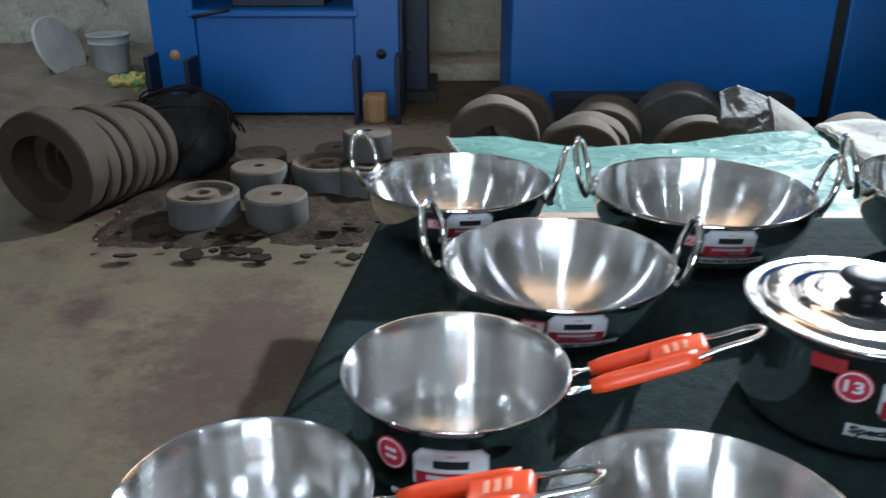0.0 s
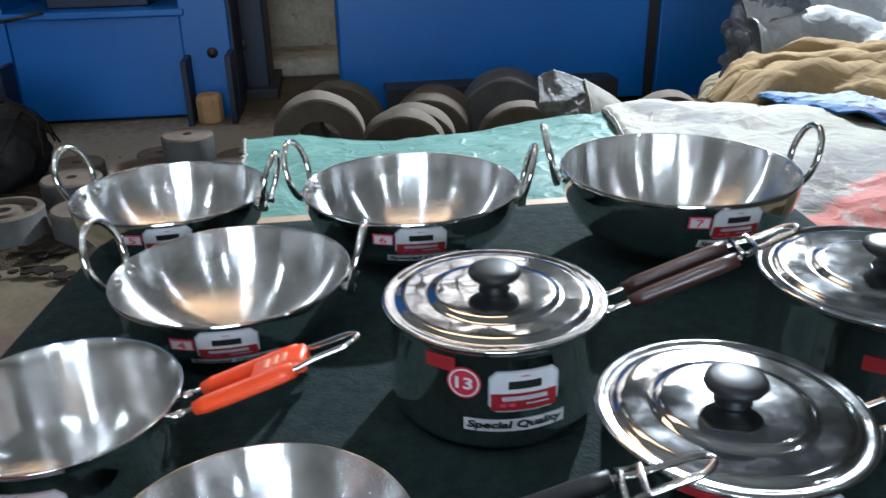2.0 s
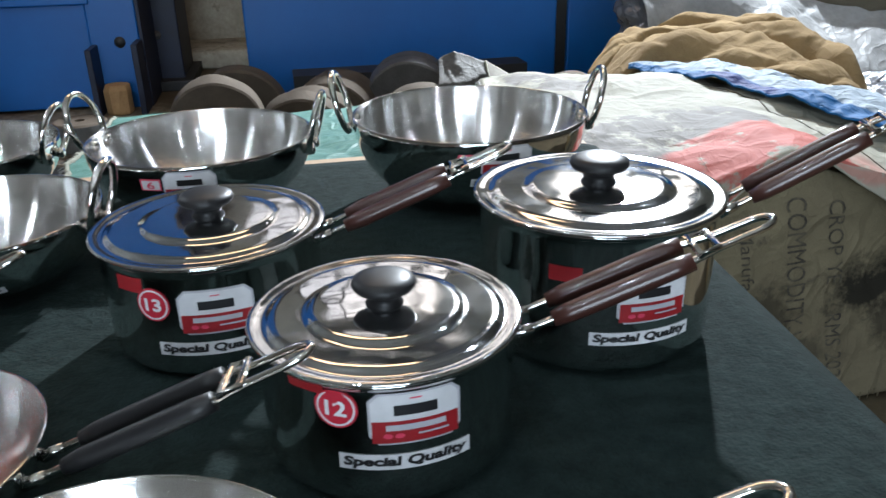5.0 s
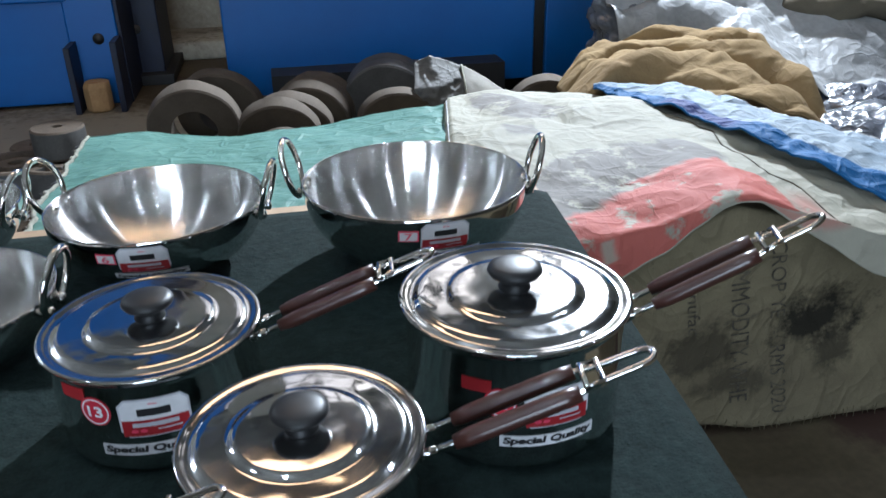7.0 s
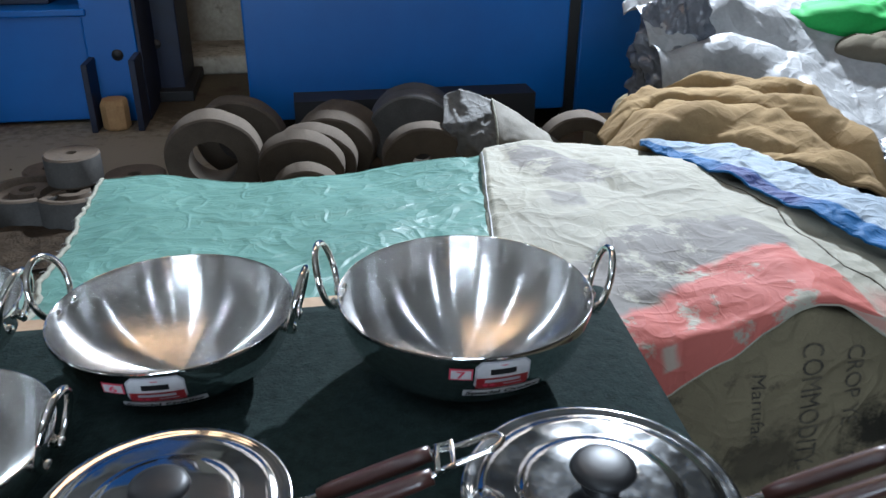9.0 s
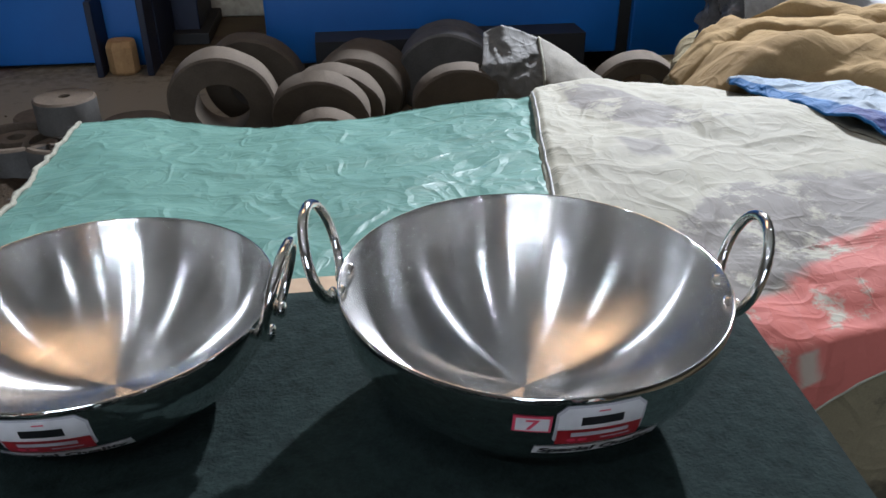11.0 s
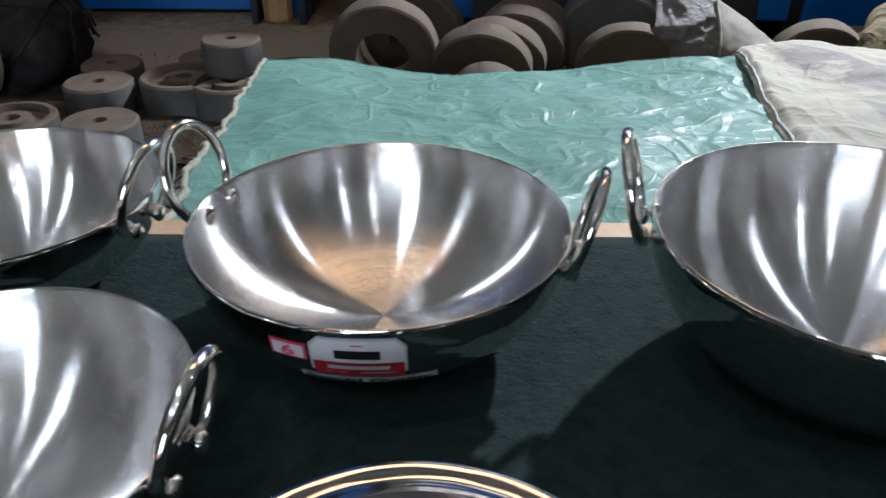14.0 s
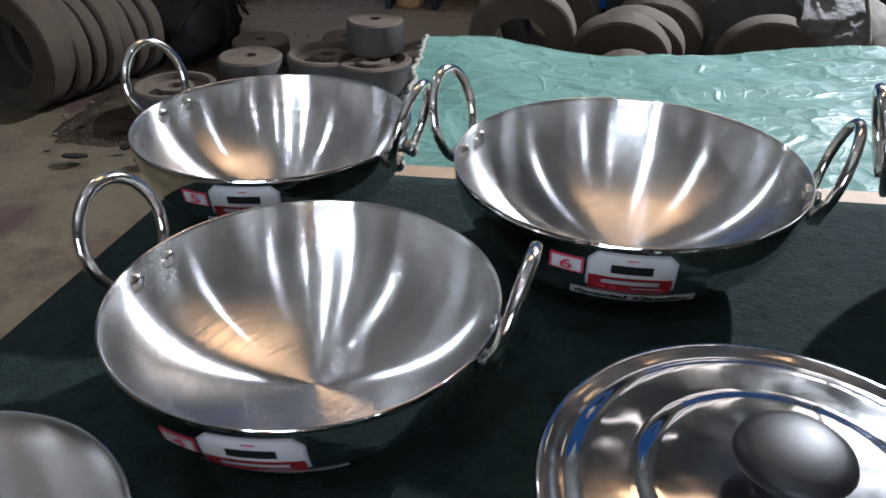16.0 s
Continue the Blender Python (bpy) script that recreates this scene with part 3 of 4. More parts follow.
def wok(x, y, r, h, words, left, right, face, s, label):
    thing = empty("wok", pose(x, y, TOP), label, "wok", "steel woks")
    outer = wok_profile(r, h)
    inner = [(p * (r - 0.0016) / r, 0.002 + z * (h - 0.002) / h) for p, z in outer]
    rim = [(r - 0.0016, h), (r - 0.0008, h + 0.0006), (r, h)]
    prof = list(reversed(outer))
    prof = prof[:-1] + rim[::-1] + inner[1:]
    part("bowl", revolve(prof, 96, len(outer) + 1), [M_MIRROR, M_SPUN], thing, "bowl spun inside, mirror bright outside")
    skin = Skin(outer)
    for a, reach in ((left, 0.011), (right, 0.006)):
        loop_handle(thing, radians(a), r, h, 0.0315 + 0.02 * r, reach + 0.002)
    f = radians(face)
    brand_label(thing, skin, f, 0.005, s)
    number_badge(thing, skin, f, -0.0415 * s, 0.013, s, words)
    quality_strip(thing, skin, f, 0.004, 0.0435 * s, s)
    return thing


def pan_profile(r, h, lip):
    """Outside, from the flared rim down to the middle of the bottom."""
    pts = [(r + lip, h), (r + lip * 0.85, h - lip * 0.3), (r + lip * 0.5, h - lip * 0.75), (r + lip * 0.18, h - lip * 1.3), (r, h - lip * 2.1)]
    pts += [(r, h * f) for f in (0.7, 0.5, 0.35)]
    c = 0.016
    pts += [(r - c + c * math.cos(a), c - c * math.sin(a)) for a in (radians(d) for d in (0, 20, 40, 60, 80, 90))]
    return pts + [(0, 0)]


def wire_handle(thing, angle, r, h, reach, rise, grip, bridge):
    """Two rods that run out from the wall through grips, meet in a clip and end in a hanging loop."""
    turn = Matrix.Rotation(angle, 4, "Z")
    z0 = h - 0.012
    slope = (rise - z0) / (reach - r)

    def at(d, side, dz=0.0):
        return turn @ Vector((d, side, z0 + (d - r) * slope + dz))

    length = reach - r
    gap = 0.0125
    g0, g1 = r + length * 0.15, r + length * 0.68
    tip = r + length
    pts = [at(r - 0.001, gap), at(r + length * 0.1, gap), at(g1, gap), at(g1 + length * 0.1, gap * 0.72)]
    pts += [at(tip - 0.011 + 0.011 * math.sin(a), gap * 0.66 * math.cos(a)) for a in (radians(d) for d in (0, 25, 50, 75, 90, 105, 130, 155, 180))]
    pts += [at(g1 + length * 0.1, -gap * 0.72), at(g1, -gap), at(r + length * 0.1, -gap), at(r - 0.001, -gap)]
    wire = part("handle", tube(pts, 0.0025, 10), M_ROD, thing, "bright steel wire handle")
    for s in (1, -1):
        gp = [at(g0 + (g1 - g0) * i / 8, s * gap) for i in range(9)]
        part("grip", tube(gp, [0.0052, 0.0066] + [0.0068] * 5 + [0.0066, 0.0058], 12), grip, wire, "" if not bridge else "orange plastic sleeve")
        part("bracket", tube([at(r - 0.001, s * gap), at(r + 0.012, s * gap)], [0.0045, 0.0032], 10), M_ROD, wire)
    bm = bmesh.new()
    if bridge:
        box(-0.021, 0.021, -0.0125, 0.0125, -0.0058, 0.0058, 0.003, bm)
        m = Matrix.Translation(at(g1 - 0.012, 0)) @ turn @ Matrix.Rotation(-math.atan(slope), 4, "Y")
        bm.transform(m)
        blk = part("bridge", bm, grip, wire, "orange moulded joint between the sleeves")
        for k in range(3):
            bm = box(-0.002, 0.002, -0.006, 0.006, 0.0055, 0.0064, 0.0004)
            bm.transform(m @ Matrix.Translation((-0.008 + 0.007 * k, 0, 0)))
            part("printed_bar", bm, M_ORANGE_PALE, blk)
    else:
        tube([at(g1 + 0.004, gap * 1.15, 0.003), at(g1 + 0.004, -gap * 1.15, 0.003), at(g1 + 0.015, -gap * 1.0, 0.003), at(g1 + 0.015, gap * 1.0, 0.003)], 0.0024, 8, True, bm)
        part("clip", bm, M_ROD, wire)


M_ORANGE_PALE = material("pale_orange_print", (0.9, 0.35, 0.2), 0.4, bump=0)


def pan(x, y, r, h, angle, reach, rise, grip, label, bridge=False, words="", face=-90.0, s=1.0, badge=-0.047, drop=0.02, cover=0.0, labelled=True):
    thing = empty("saucepan", pose(x, y, TOP), label, "saucepan", "steel saucepans")
    lip = 0.004 if cover else 0.0062
    outer = pan_profile(r, h, lip)
    inner = [(p - 0.0014, z + 0.0012) for p, z in outer[2:-1]] + [(0, 0.0016)]
    prof = list(reversed(outer)) + [(r + lip * 0.88, h + 0.0009), (r + lip * 0.6, h + 0.0003)] + inner
    part("body", revolve(prof, 84, len(outer) + 1), [M_MIRROR, M_SPUN], thing, "body satin inside, mirror bright outside")
    wire_handle(thing, radians(angle), r, h, reach, rise, grip, bridge)
    if labelled:
        skin, f = Skin(outer), radians(face)
        brand_label(thing, skin, f, drop, s)
        round_badge(thing, skin, f, badge * s, drop + 0.012 * s, s, words)
        quality_strip(thing, skin, f, -0.006, drop + 0.043 * s, s)
        if cover:
            part("price_tab", patch(skin, f, -0.079 * s, -0.054 * s, drop - 0.008, drop + 0.004, 0.0004, 0, 5, 2), M_RED, thing, "dull red tape")
    if cover:
        lid(thing, h + 0.001, cover)
    return thing


def fry_pan(x, y, r, h, angle, reach, rise, label):
    """A shallow round-bottomed pan with one wire handle."""
    thing = empty("frying_pan", pose(x, y, TOP), label, "frying pan", "steel frying pans")
    outer = wok_profile(r, h)
    inner = [(p * (r - 0.0016) / r, 0.002 + z * (h - 0.002) / h) for p, z in outer]
    prof = list(reversed(outer))[:-1] + [(r, h), (r - 0.0008, h + 0.0006), (r - 0.0016, h)] + inner[1:]
    part("body", revolve(prof, 90, len(outer) + 1), [M_MIRROR, M_SPUN], thing, "round-bottomed bowl spun inside")
    wire_handle(thing, radians(angle), r - 0.001, h, reach, rise, M_BLACK, False)
    return thing


def lid(thing, z, r):
    """A stepped lid with its knob, on the pan."""
    top = [(r - 0.001, 0.0), (r, 0.0012), (r - 0.0012, 0.0026), (r * 0.965, 0.0027), (r * 0.93, 0.0022), (r * 0.9, 0.0014), (r * 0.87, 0.0017), (r * 0.845, 0.0032), (r * 0.82, 0.0041), (r * 0.78, 0.0044),
           (r * 0.62, 0.0043), (r * 0.585, 0.0045), (r * 0.56, 0.0058), (r * 0.535, 0.0069), (r * 0.5, 0.0073), (r * 0.25, 0.0078), (0, 0.0079)]
    under = [(p, q - 0.001) for p, q in reversed(top[5:])]
    bm = revolve([(0, 0.0067)] + under[1:] + [(r * 0.9, 0.0002)] + top, 96)
    bmesh.ops.translate(bm, vec=(0, 0, z), verts=bm.verts[:])
    plate = part("lid", bm, M_LID, thing, "mirror-polished stepped steel lid")
    k = r / 0.094
    knob = [(0.0135, 0.0), (0.0128, 0.002), (0.0112, 0.004), (0.0112, 0.0065), (0.0145, 0.0095), (0.0205, 0.0125), (0.0222, 0.0155), (0.021, 0.0185), (0.016, 0.0208), (0.008, 0.022), (0, 0.0224)]
    part("knob", revolve([(p * k, z + 0.0072 + q * k) for p, q in knob], 40), M_BLACK, plate, "matt black bakelite knob")


# ---- the place ----
part("floor", box(-6, 6, -5, 6.2, -0.12, 0.0), M_FLOOR, smooth=False)
tagged(bpy.data.objects["floor"], "stained oily brown concrete workshop floor", "floor", kind="structure")
# the gap in the south wall is unseen, left for the fill lamp
for nm, b, mt in (("wall_south", (-6, -1.5, -5.25, -5.0, 0, 3.7), M_WALL), ("wall_south_east", (0.9, 6, -5.25, -5.0, 0, 3.7), M_WALL), ("wall_south_over_door", (-1.5, 0.9, -5.25, -5.0, 2.4, 3.7), M_WALL), ("wall_west", (-6.25, -6, -5, 5, 0, 3.7), M_WALL), ("wall_east", (6, 6.25, -5, 5, 0, 3.7), M_WALL)):
    tagged(part(nm, box(*b), mt, smooth=False), "rough plastered workshop wall with stains", "wall", kind="structure")
# unseen openings added along the roof's north side, to brighten lids and machines
LIGHTS = ((-1.75, -1.35), (0.45, 0.85), (2.3, 2.7))
roof = box(-6.25, 6.25, -5.25, 4.1, 3.7, 3.85)
box(-6.25, 6.25, 4.45, 5.25, 3.7, 3.85, 0, roof)
edges = [-6.25] + [x for pair in LIGHTS for x in pair] + [6.25]
for x0, x1 in zip(edges[::2], edges[1::2]):
    box(x0, x1, 4.1, 4.45, 3.7, 3.85, 0, roof)
tagged(part("ceiling", roof, M_ROOF, smooth=False), "stained grey workshop roof with added unseen openings", "ceiling", kind="structure")
# the north wall, with a band of high windows in small panes
WIN = ((-3.6, -2.2), (-1.7, -0.3), (0.2, 1.6), (2.1, 3.5))
north = box(-6, 6, 5.0, 5.25, 0, 2.05)
box(-6, 6, 5.0, 5.25, 3.62, 3.7, 0, north)
edges = [-6] + [x for pair in WIN for x in pair] + [6]
for x0, x1 in zip(edges[::2], edges[1::2]):
    box(x0, x1, 5.0, 5.25, 2.05, 3.62, 0, north)
tagged(part("wall_north", north, M_PLASTER, smooth=False), "rough limewashed wall with dark stains and high windows", "wall", kind="structure")
for n, (x0, x1) in enumerate(WIN):
    win = tagged(new("window_%d" % (n + 1)), "high window of small panes in a steel frame", "window", kind="structure")
    for k in range(5):
        x = x0 + (x1 - x0) * k / 4
        part("mullion", box(x - 0.03, x + 0.03, 5.08, 5.14, 2.05, 3.62), M_DARK, win, smooth=False)
    for k in range(5):
        z = 2.05 + 1.57 * k / 4
        part("glazing_bar", box(x0, x1, 5.085, 5.135, z - 0.03, z + 0.03), M_DARK, win, smooth=False)

TOP = 0.5
# table with its cloth
table = empty("table", pose(0, 0, 0), "low plain wooden work table under a dark cloth", "table")
bm = box(-0.16, 0.8, -0.14, 1.075, 0.462, 0.494, 0.003)
for v in bm.verts:
    v.co.x = (-0.195 + 0.105 * (v.co.y + 0.1) if v.co.x < 0.3 else 0.76 + 0.085 * v.co.y)
part("tabletop", bm, M_WOOD, table, smooth=False)
for x, y in ((-0.1, -0.05), (0.74, -0.05), (-0.06, 1.0), (0.74, 1.0)):
    part("leg", box(x - 0.03, x + 0.03, y - 0.03, y + 0.03, 0, 0.462, 0.003), M_WOOD, table, smooth=False)


def cloth_at(u, v):
    y = -0.16 + v * 1.197
    left, right = -0.2 + 0.105 * (y + 0.1), 0.765 + 0.085 * y
    hang = 0.1
    w = right - left + 2 * hang
    d = u * w - hang
    x = left + d
    z = TOP - 0.0005
    if d < 0:
        x, z = left - 0.004, TOP + d
    elif d > right - left:
        x, z = right + 0.004, TOP - (d - (right - left))
    return (x, y, z - 0.0034 - 0.0006 * noise.noise((x * 9, y * 9, 0)))


tagged(part("tablecloth", sheet(60, 70, cloth_at, -0.003), M_CLOTH), "dark green-black felt cloth spread over the table", "tablecloth")

# woks
wok(0.114, 0.7275, 0.1145, 0.073, "4", 166, -8, -88, 0.95, "small steel wok with two loop handles and size label")
wok(0.019, 0.969, 0.117, 0.078, "5", 160, -12, -84, 0.95, "steel wok with loop handles beside the cloth's edge")
wok(0.3105, 0.912, 0.130, 0.085, "6", 162, -12, -92, 1.0, "wide steel wok with two loop handles and stickers")
wok(0.6266, 0.8666, 0.1394, 0.103, "7", 167, -10, -86, 1.0, "largest deep steel wok with two loop handles")

# saucepans
pan(0.0096, 0.524, 0.081, 0.073, -7, 0.219, 0.118, M_ORANGE, "open steel saucepan with an orange plastic handle", True, "", -93, 0.95)
pan(-0.127, 0.406, 0.0765, 0.051, -7, 0.222, 0.086, M_ORANGE, "smaller open steel saucepan with an orange plastic handle", True, "", -93, 0.75, drop=0.008)
fry_pan(0.158, 0.377, 0.0977, 0.051, -9.7, 0.261, 0.114, "open round-bottomed steel pan with a black wire handle")
fry_pan(0.307, 0.206, 0.118, 0.053, -8, 0.287, 0.122, "larger round-bottomed steel pan with a black wire handle")
pan(0.3435, 0.582, 0.087, 0.095, -6.5, 0.246, 0.151, M_GRIP, "covered steel saucepan with a brown wire handle", False, "13", -86, 1.0, drop=0.018, cover=0.0936)
pan(0.464, 0.404, 0.082, 0.091, -8.5, 0.245, 0.148, M_GRIP, "covered smaller steel saucepan with a brown wire handle", False, "12", -86, 0.98, drop=0.006, cover=0.0878)
pan(0.6525, 0.521, 0.094, 0.117, -17, 0.241, 0.196, M_GRIP, "covered tall steel saucepan with a brown wire handle", False, "14", -84, 1.0, drop=0.034, cover=0.1)

# ---- behind the table: tarpaulin, sacks ----
def lump(name, cx, cy, cz, rx, ry, rz, mats, label, category, size=0.12, deep=0.03, seed=0.0, turn=0.0, group="", kind="", flat=0.0, res=48, parent=None):
    """A crumpled heap: a squashed ball with ridged folds, cut flat at its base."""
    bm = bmesh.new()
    bmesh.ops.create_uvsphere(bm, u_segments=res * 2, v_segments=res, radius=1)
    rot = Matrix.Rotation(radians(turn), 3, "Z")
    for v in bm.verts:
        n = v.co.normalized()
        q = Vector((n.x * rx, n.y * ry, n.z * rz))
        k = crease(q, size, seed) * deep * 2
        q += n * k
        q.z = max(q.z, -flat) if flat else q.z
        v.co = rot @ q + Vector((cx, cy, cz))
    ob = part(name, bm, mats, parent)
    return ob if parent else tagged(ob, label, category, group, kind)


# what the sheets lie on
tagged(part("sack_stack", box(0.13, 0.84, 1.12, 1.84, 0.0, 0.335, 0.03), M_JUTE), "stacked filled jute sacks under a green tarpaulin", "sacks")


def tarp_at(u, v):
    # u from west to east, v from the table's back edge northwards
    x = (0.09 + (0.01 - 0.09) * v) * (1 - u) + (0.77 + 0.1 * v) * u
    y0, y1 = 1.085 + 0.01 * math.sin(u * 9), 1.92 - 0.115 * u + 0.012 * math.sin(u * 11)
    y = y0 + (y1 - y0) * v
    z = (0.488 - 0.095 * v) + u * v * 0.035 - 0.01 * (1 - u) * v
    x += 0.012 * noise.noise((v * 9, 3, 0)) * (1 - u)
    lift = crease((x, y, 0), 0.22, 2.0) * 0.016 + crease((x, y, 0), 0.06, 5.0) * 0.0025
    z -= 0.028 * math.sin(math.pi * u) * v
    if u < 0.08:
        z -= (0.08 - u) * 0.1
    return (x, y, z + lift)


M_SELVEDGE = material("frayed_cream_selvedge", (0.3, 0.29, 0.235), 0.9, second=(0.14, 0.14, 0.11), scale=60, grain=400, bump=0.8, depth=0.003)
tarp = empty("tarpaulin", pose(0, 0, 0), "wrinkled pale green woven plastic tarpaulin over sacks", "tarpaulin")
part("sheet", sheet(150, 150, tarp_at, -0.0015), M_TARP, tarp)
part("hem", tube([Vector(tarp_at(u / 110, 1.0)) for u in range(111)], 0.003, 6), M_TARP, tarp)
part("hem", tube([Vector(tarp_at(0.0, v / 70)) + Vector((-0.001 + 0.007 * noise.noise((v * 0.45, 1, 1)), 0, 0.003)) for v in range(71)], [0.004 + 0.0025 * noise.noise((v * 0.6, 5, 2)) for v in range(71)], 8), M_SELVEDGE, tarp, "frayed pale selvedge")
for k in range(90):
    v = k / 90
    p = Vector(tarp_at(0.0, v))
    d = Vector((-0.006 - 0.009 * random.random(), random.uniform(-0.012, 0.012), random.uniform(-0.012, 0.004)))
    part("loose_thread", tube([p, p + d * 0.5 + Vector((0, 0, 0.003)), p + d], 0.0006, 4), M_SHEET, tarp)

STACK_X = 0.93


def front_y(x, z):
    return 0.988 + 0.014 * noise.noise((x * 3.1, z * 4.0, 2.0)) - 0.035 * max(0.0, 0.2 - z) + 0.004 * noise.noise((x * 18, z * 22, 5)) + 0.25 * max(0, z - 0.36) ** 1.5


HEM = ((0.8, 0.31), (0.86, 0.33), (0.94, 0.354), (1.03, 0.395), (1.12, 0.445), (1.165, 0.474), (1.25, 0.42), (1.37, 0.345), (1.43, 0.325), (1.47, 0.38), (1.53, 0.41), (2.0, 0.41))


def hem_z(x):
    for (a, p), (b, q) in zip(HEM, HEM[1:]):
        if a <= x <= b:
            return p + (q - p) * (x - a) / (b - a)
    return HEM[-1][1]


def crown(x, y):
    """Height of the stack under the sheets: it slopes down towards its front where the upper sack's hem hangs low."""
    return 0.452 - max(0.0, 0.47 - hem_z(x)) * 0.55 * max(0.0, min(1.0, (1.39 - y) / 0.43)) ** 2


def jute_at(u, v):
    # v from the floor up the front, then back over the top
    x = STACK_X - 0.06 + 0.75 * u
    x -= 0.16 * u * max(0.0, min(1.0, (v - 0.5) * 6))
    if v < 0.5:
        z = 0.012 + (crown(x, front_y(x, 0.3)) - 0.012) * v * 2 + (0.014 * noise.noise((x * 6, 0, 0)) + 0.034 * max(0.0, min(1.0, (1.25 - x) / 0.15))) * (1 - v * 2)
        return (x, front_y(x, z), z)
    y = front_y(x, crown(x, front_y(x, 0.3))) + (v - 0.5) * 1.3
    return (x, y, crown(x, y))


jute = empty("jute_sack", pose(0, 0, 0), "printed brown jute sack hanging down over stacked goods", "sack")
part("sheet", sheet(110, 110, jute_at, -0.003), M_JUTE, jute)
M_PRINT = material("faded_black_print", (0.026, 0.022, 0.016), 0.95, second=(0.085, 0.072, 0.047), scale=40, grain=300, bump=0, spread=0.25)


def print_down(words, x0, z0, x1, z1, size):
    """Words that read downwards on the sack's front."""
    mx, mz, run = (x0 + x1) / 2, (z0 + z1) / 2, z0 - z1
    lean = (x1 - x0) / run

    def place(a, b):
        x, z = mx + b + a * lean, mz - a
        return Vector((x, front_y(x, z) - 0.0048, z))

    part("lettering", letters(words, place, size, run), M_PRINT, jute, smooth=False)


print_down("COMMODITY-WHE", 1.167, 0.405, 1.218, 0.075, 0.036)
print_down("CROP YE", 1.238, 0.395, 1.265, 0.245, 0.03)
print_down("RMS 2020", 1.277, 0.185, 1.304, 0.04, 0.03)
print_down("Manufac", 1.088, 0.36, 1.108, 0.235, 0.022)
for k in range(60):
    x = 0.9 + k * 0.0125 + random.uniform(-0.004, 0.004)
    z = jute_at((x - STACK_X + 0.06) / 0.75, 0)[2]
    part("fringe", tube([(x, front_y(x, z) - 0.003, z + random.uniform(0.004, 0.016)), (x + random.uniform(-0.006, 0.006), front_y(x, z) - 0.004, z - random.uniform(0.0, 0.01))], 0.0008, 4), M_JUTE, jute)
tagged(part("goods_stack", box(STACK_X + 0.03, 1.44, 1.05, 1.85, 0.0, 0.33, 0.03), M_JUTE), "stacked goods hidden beneath jute and plastic sacks", "stack")

def white_at(u, v):
    # v from the back edge forwards, then down over the front
    f = min(v / 0.72, 1)
    y = 1.82 + 0.03 * math.sin(u * 5) - f * 0.86
    left = 0.862 - 0.172 * f if f < 0.835 else 0.7184 + (0.853 - 0.7184) * min(1, (f - 0.835) / 0.033)
    right = 1.3 + 0.2 * max(0.0, f - 0.35) / 0.65
    x = left + (right - left + 0.012 * math.sin(f * 7)) * u
    top = 0.432 + 0.035 * f + 0.03 * math.sin(math.pi * min(1, f)) * math.sin(math.pi * min(u * 0.65, 1)) - 0.012 * u * u
    top += 0.03 * f * max(0.0, 1 - 2.5 * u)
    if u < 0.03:
        top -= (0.03 - u) * 0.5
    top -= max(0.0, top - min(hem_z(x), top)) * 0.45 * max(0.0, (f - 0.5) / 0.5) ** 2
    z = top
    if v > 0.72:
        g = (v - 0.72) / 0.28
        x += 0.012 * g * (1 - u)
        z = top + (min(hem_z(x), top - 0.005) - top) * g
        y -= 0.008 + (0.008 + 0.014 * math.sin(g * math.pi / 2)) * min(1, max(0, top - hem_z(x)) / 0.08)
    lift = crease((x, y, z), 0.26, 9.0) * 0.03 + crease((x, y, z), 0.09, 1.0) * 0.006
    y -= abs(lift) * 0.4 if v > 0.72 else 0
    return (x, y, z + lift * (1 if v < 0.72 else 0.3) + 0.012)


cream = empty("woven_sack", pose(0, 0, 0), "creased cream woven plastic sack with a red printed band", "sack")
part("sheet", sheet(170, 170, white_at, -0.0015), M_SACK, cream)
part("hem", tube([white_at(u / 120, 1.0) for u in range(121)], 0.0025, 6), M_SACK, cream)
part("seam", tube([Vector(white_at(0.012, v / 90)) + Vector((0, 0, 0.0015)) for v in range(70)], 0.0022, 6), M_SHEET, cream, "stitched pale seam")
part("seam", tube([Vector(white_at(0.87 - 0.35 * max(0.0, v / 90 - 0.42) ** 0.7, v / 90)) + Vector((0, 0, 0.001)) for v in range(24, 66)], 0.002, 6), M_PRINT, cream, "dark line of stitching")


NEAR = ((1.2, 1.7, 0.47), (1.235, 1.52, 0.488), (1.27, 1.38, 0.492), (1.31, 1.22, 0.492), (1.37, 1.1, 0.478), (1.47, 0.97, 0.43))
FAR = ((1.215, 1.74, 0.46), (1.38, 1.62, 0.485), (1.43, 1.45, 0.485), (1.49, 1.29, 0.48), (1.57, 1.18, 0.475), (1.7, 1.04, 0.42))


def along(path, u):
    s = min(u, 0.9999) * (len(path) - 1)
    i = int(s)
    return Vector(path[i]).lerp(Vector(path[i + 1]), s - i)


def blue_at(u, v):
    q = along(NEAR, u).lerp(along(FAR, u), v)
    q.z += 0.01 * math.sin(v * math.pi) + crease(q, 0.1, 3) * 0.02 + crease(q, 0.04, 7) * 0.005
    return q


blue = empty("blue_sack", pose(0, 0, 0), "folded blue and white printed plastic sack", "sack")
part("sheet", sheet(120, 40, blue_at, -0.002), M_BLUESACK, blue)
part("hem", tube([blue_at(u / 90, 1.0) for u in range(91)], 0.003, 6), M_SHEET, blue, "pale stitched hem")
part("fold", tube([blue_at(u / 90, 0.0) for u in range(91)], 0.003, 6), M_BLUESACK, blue)

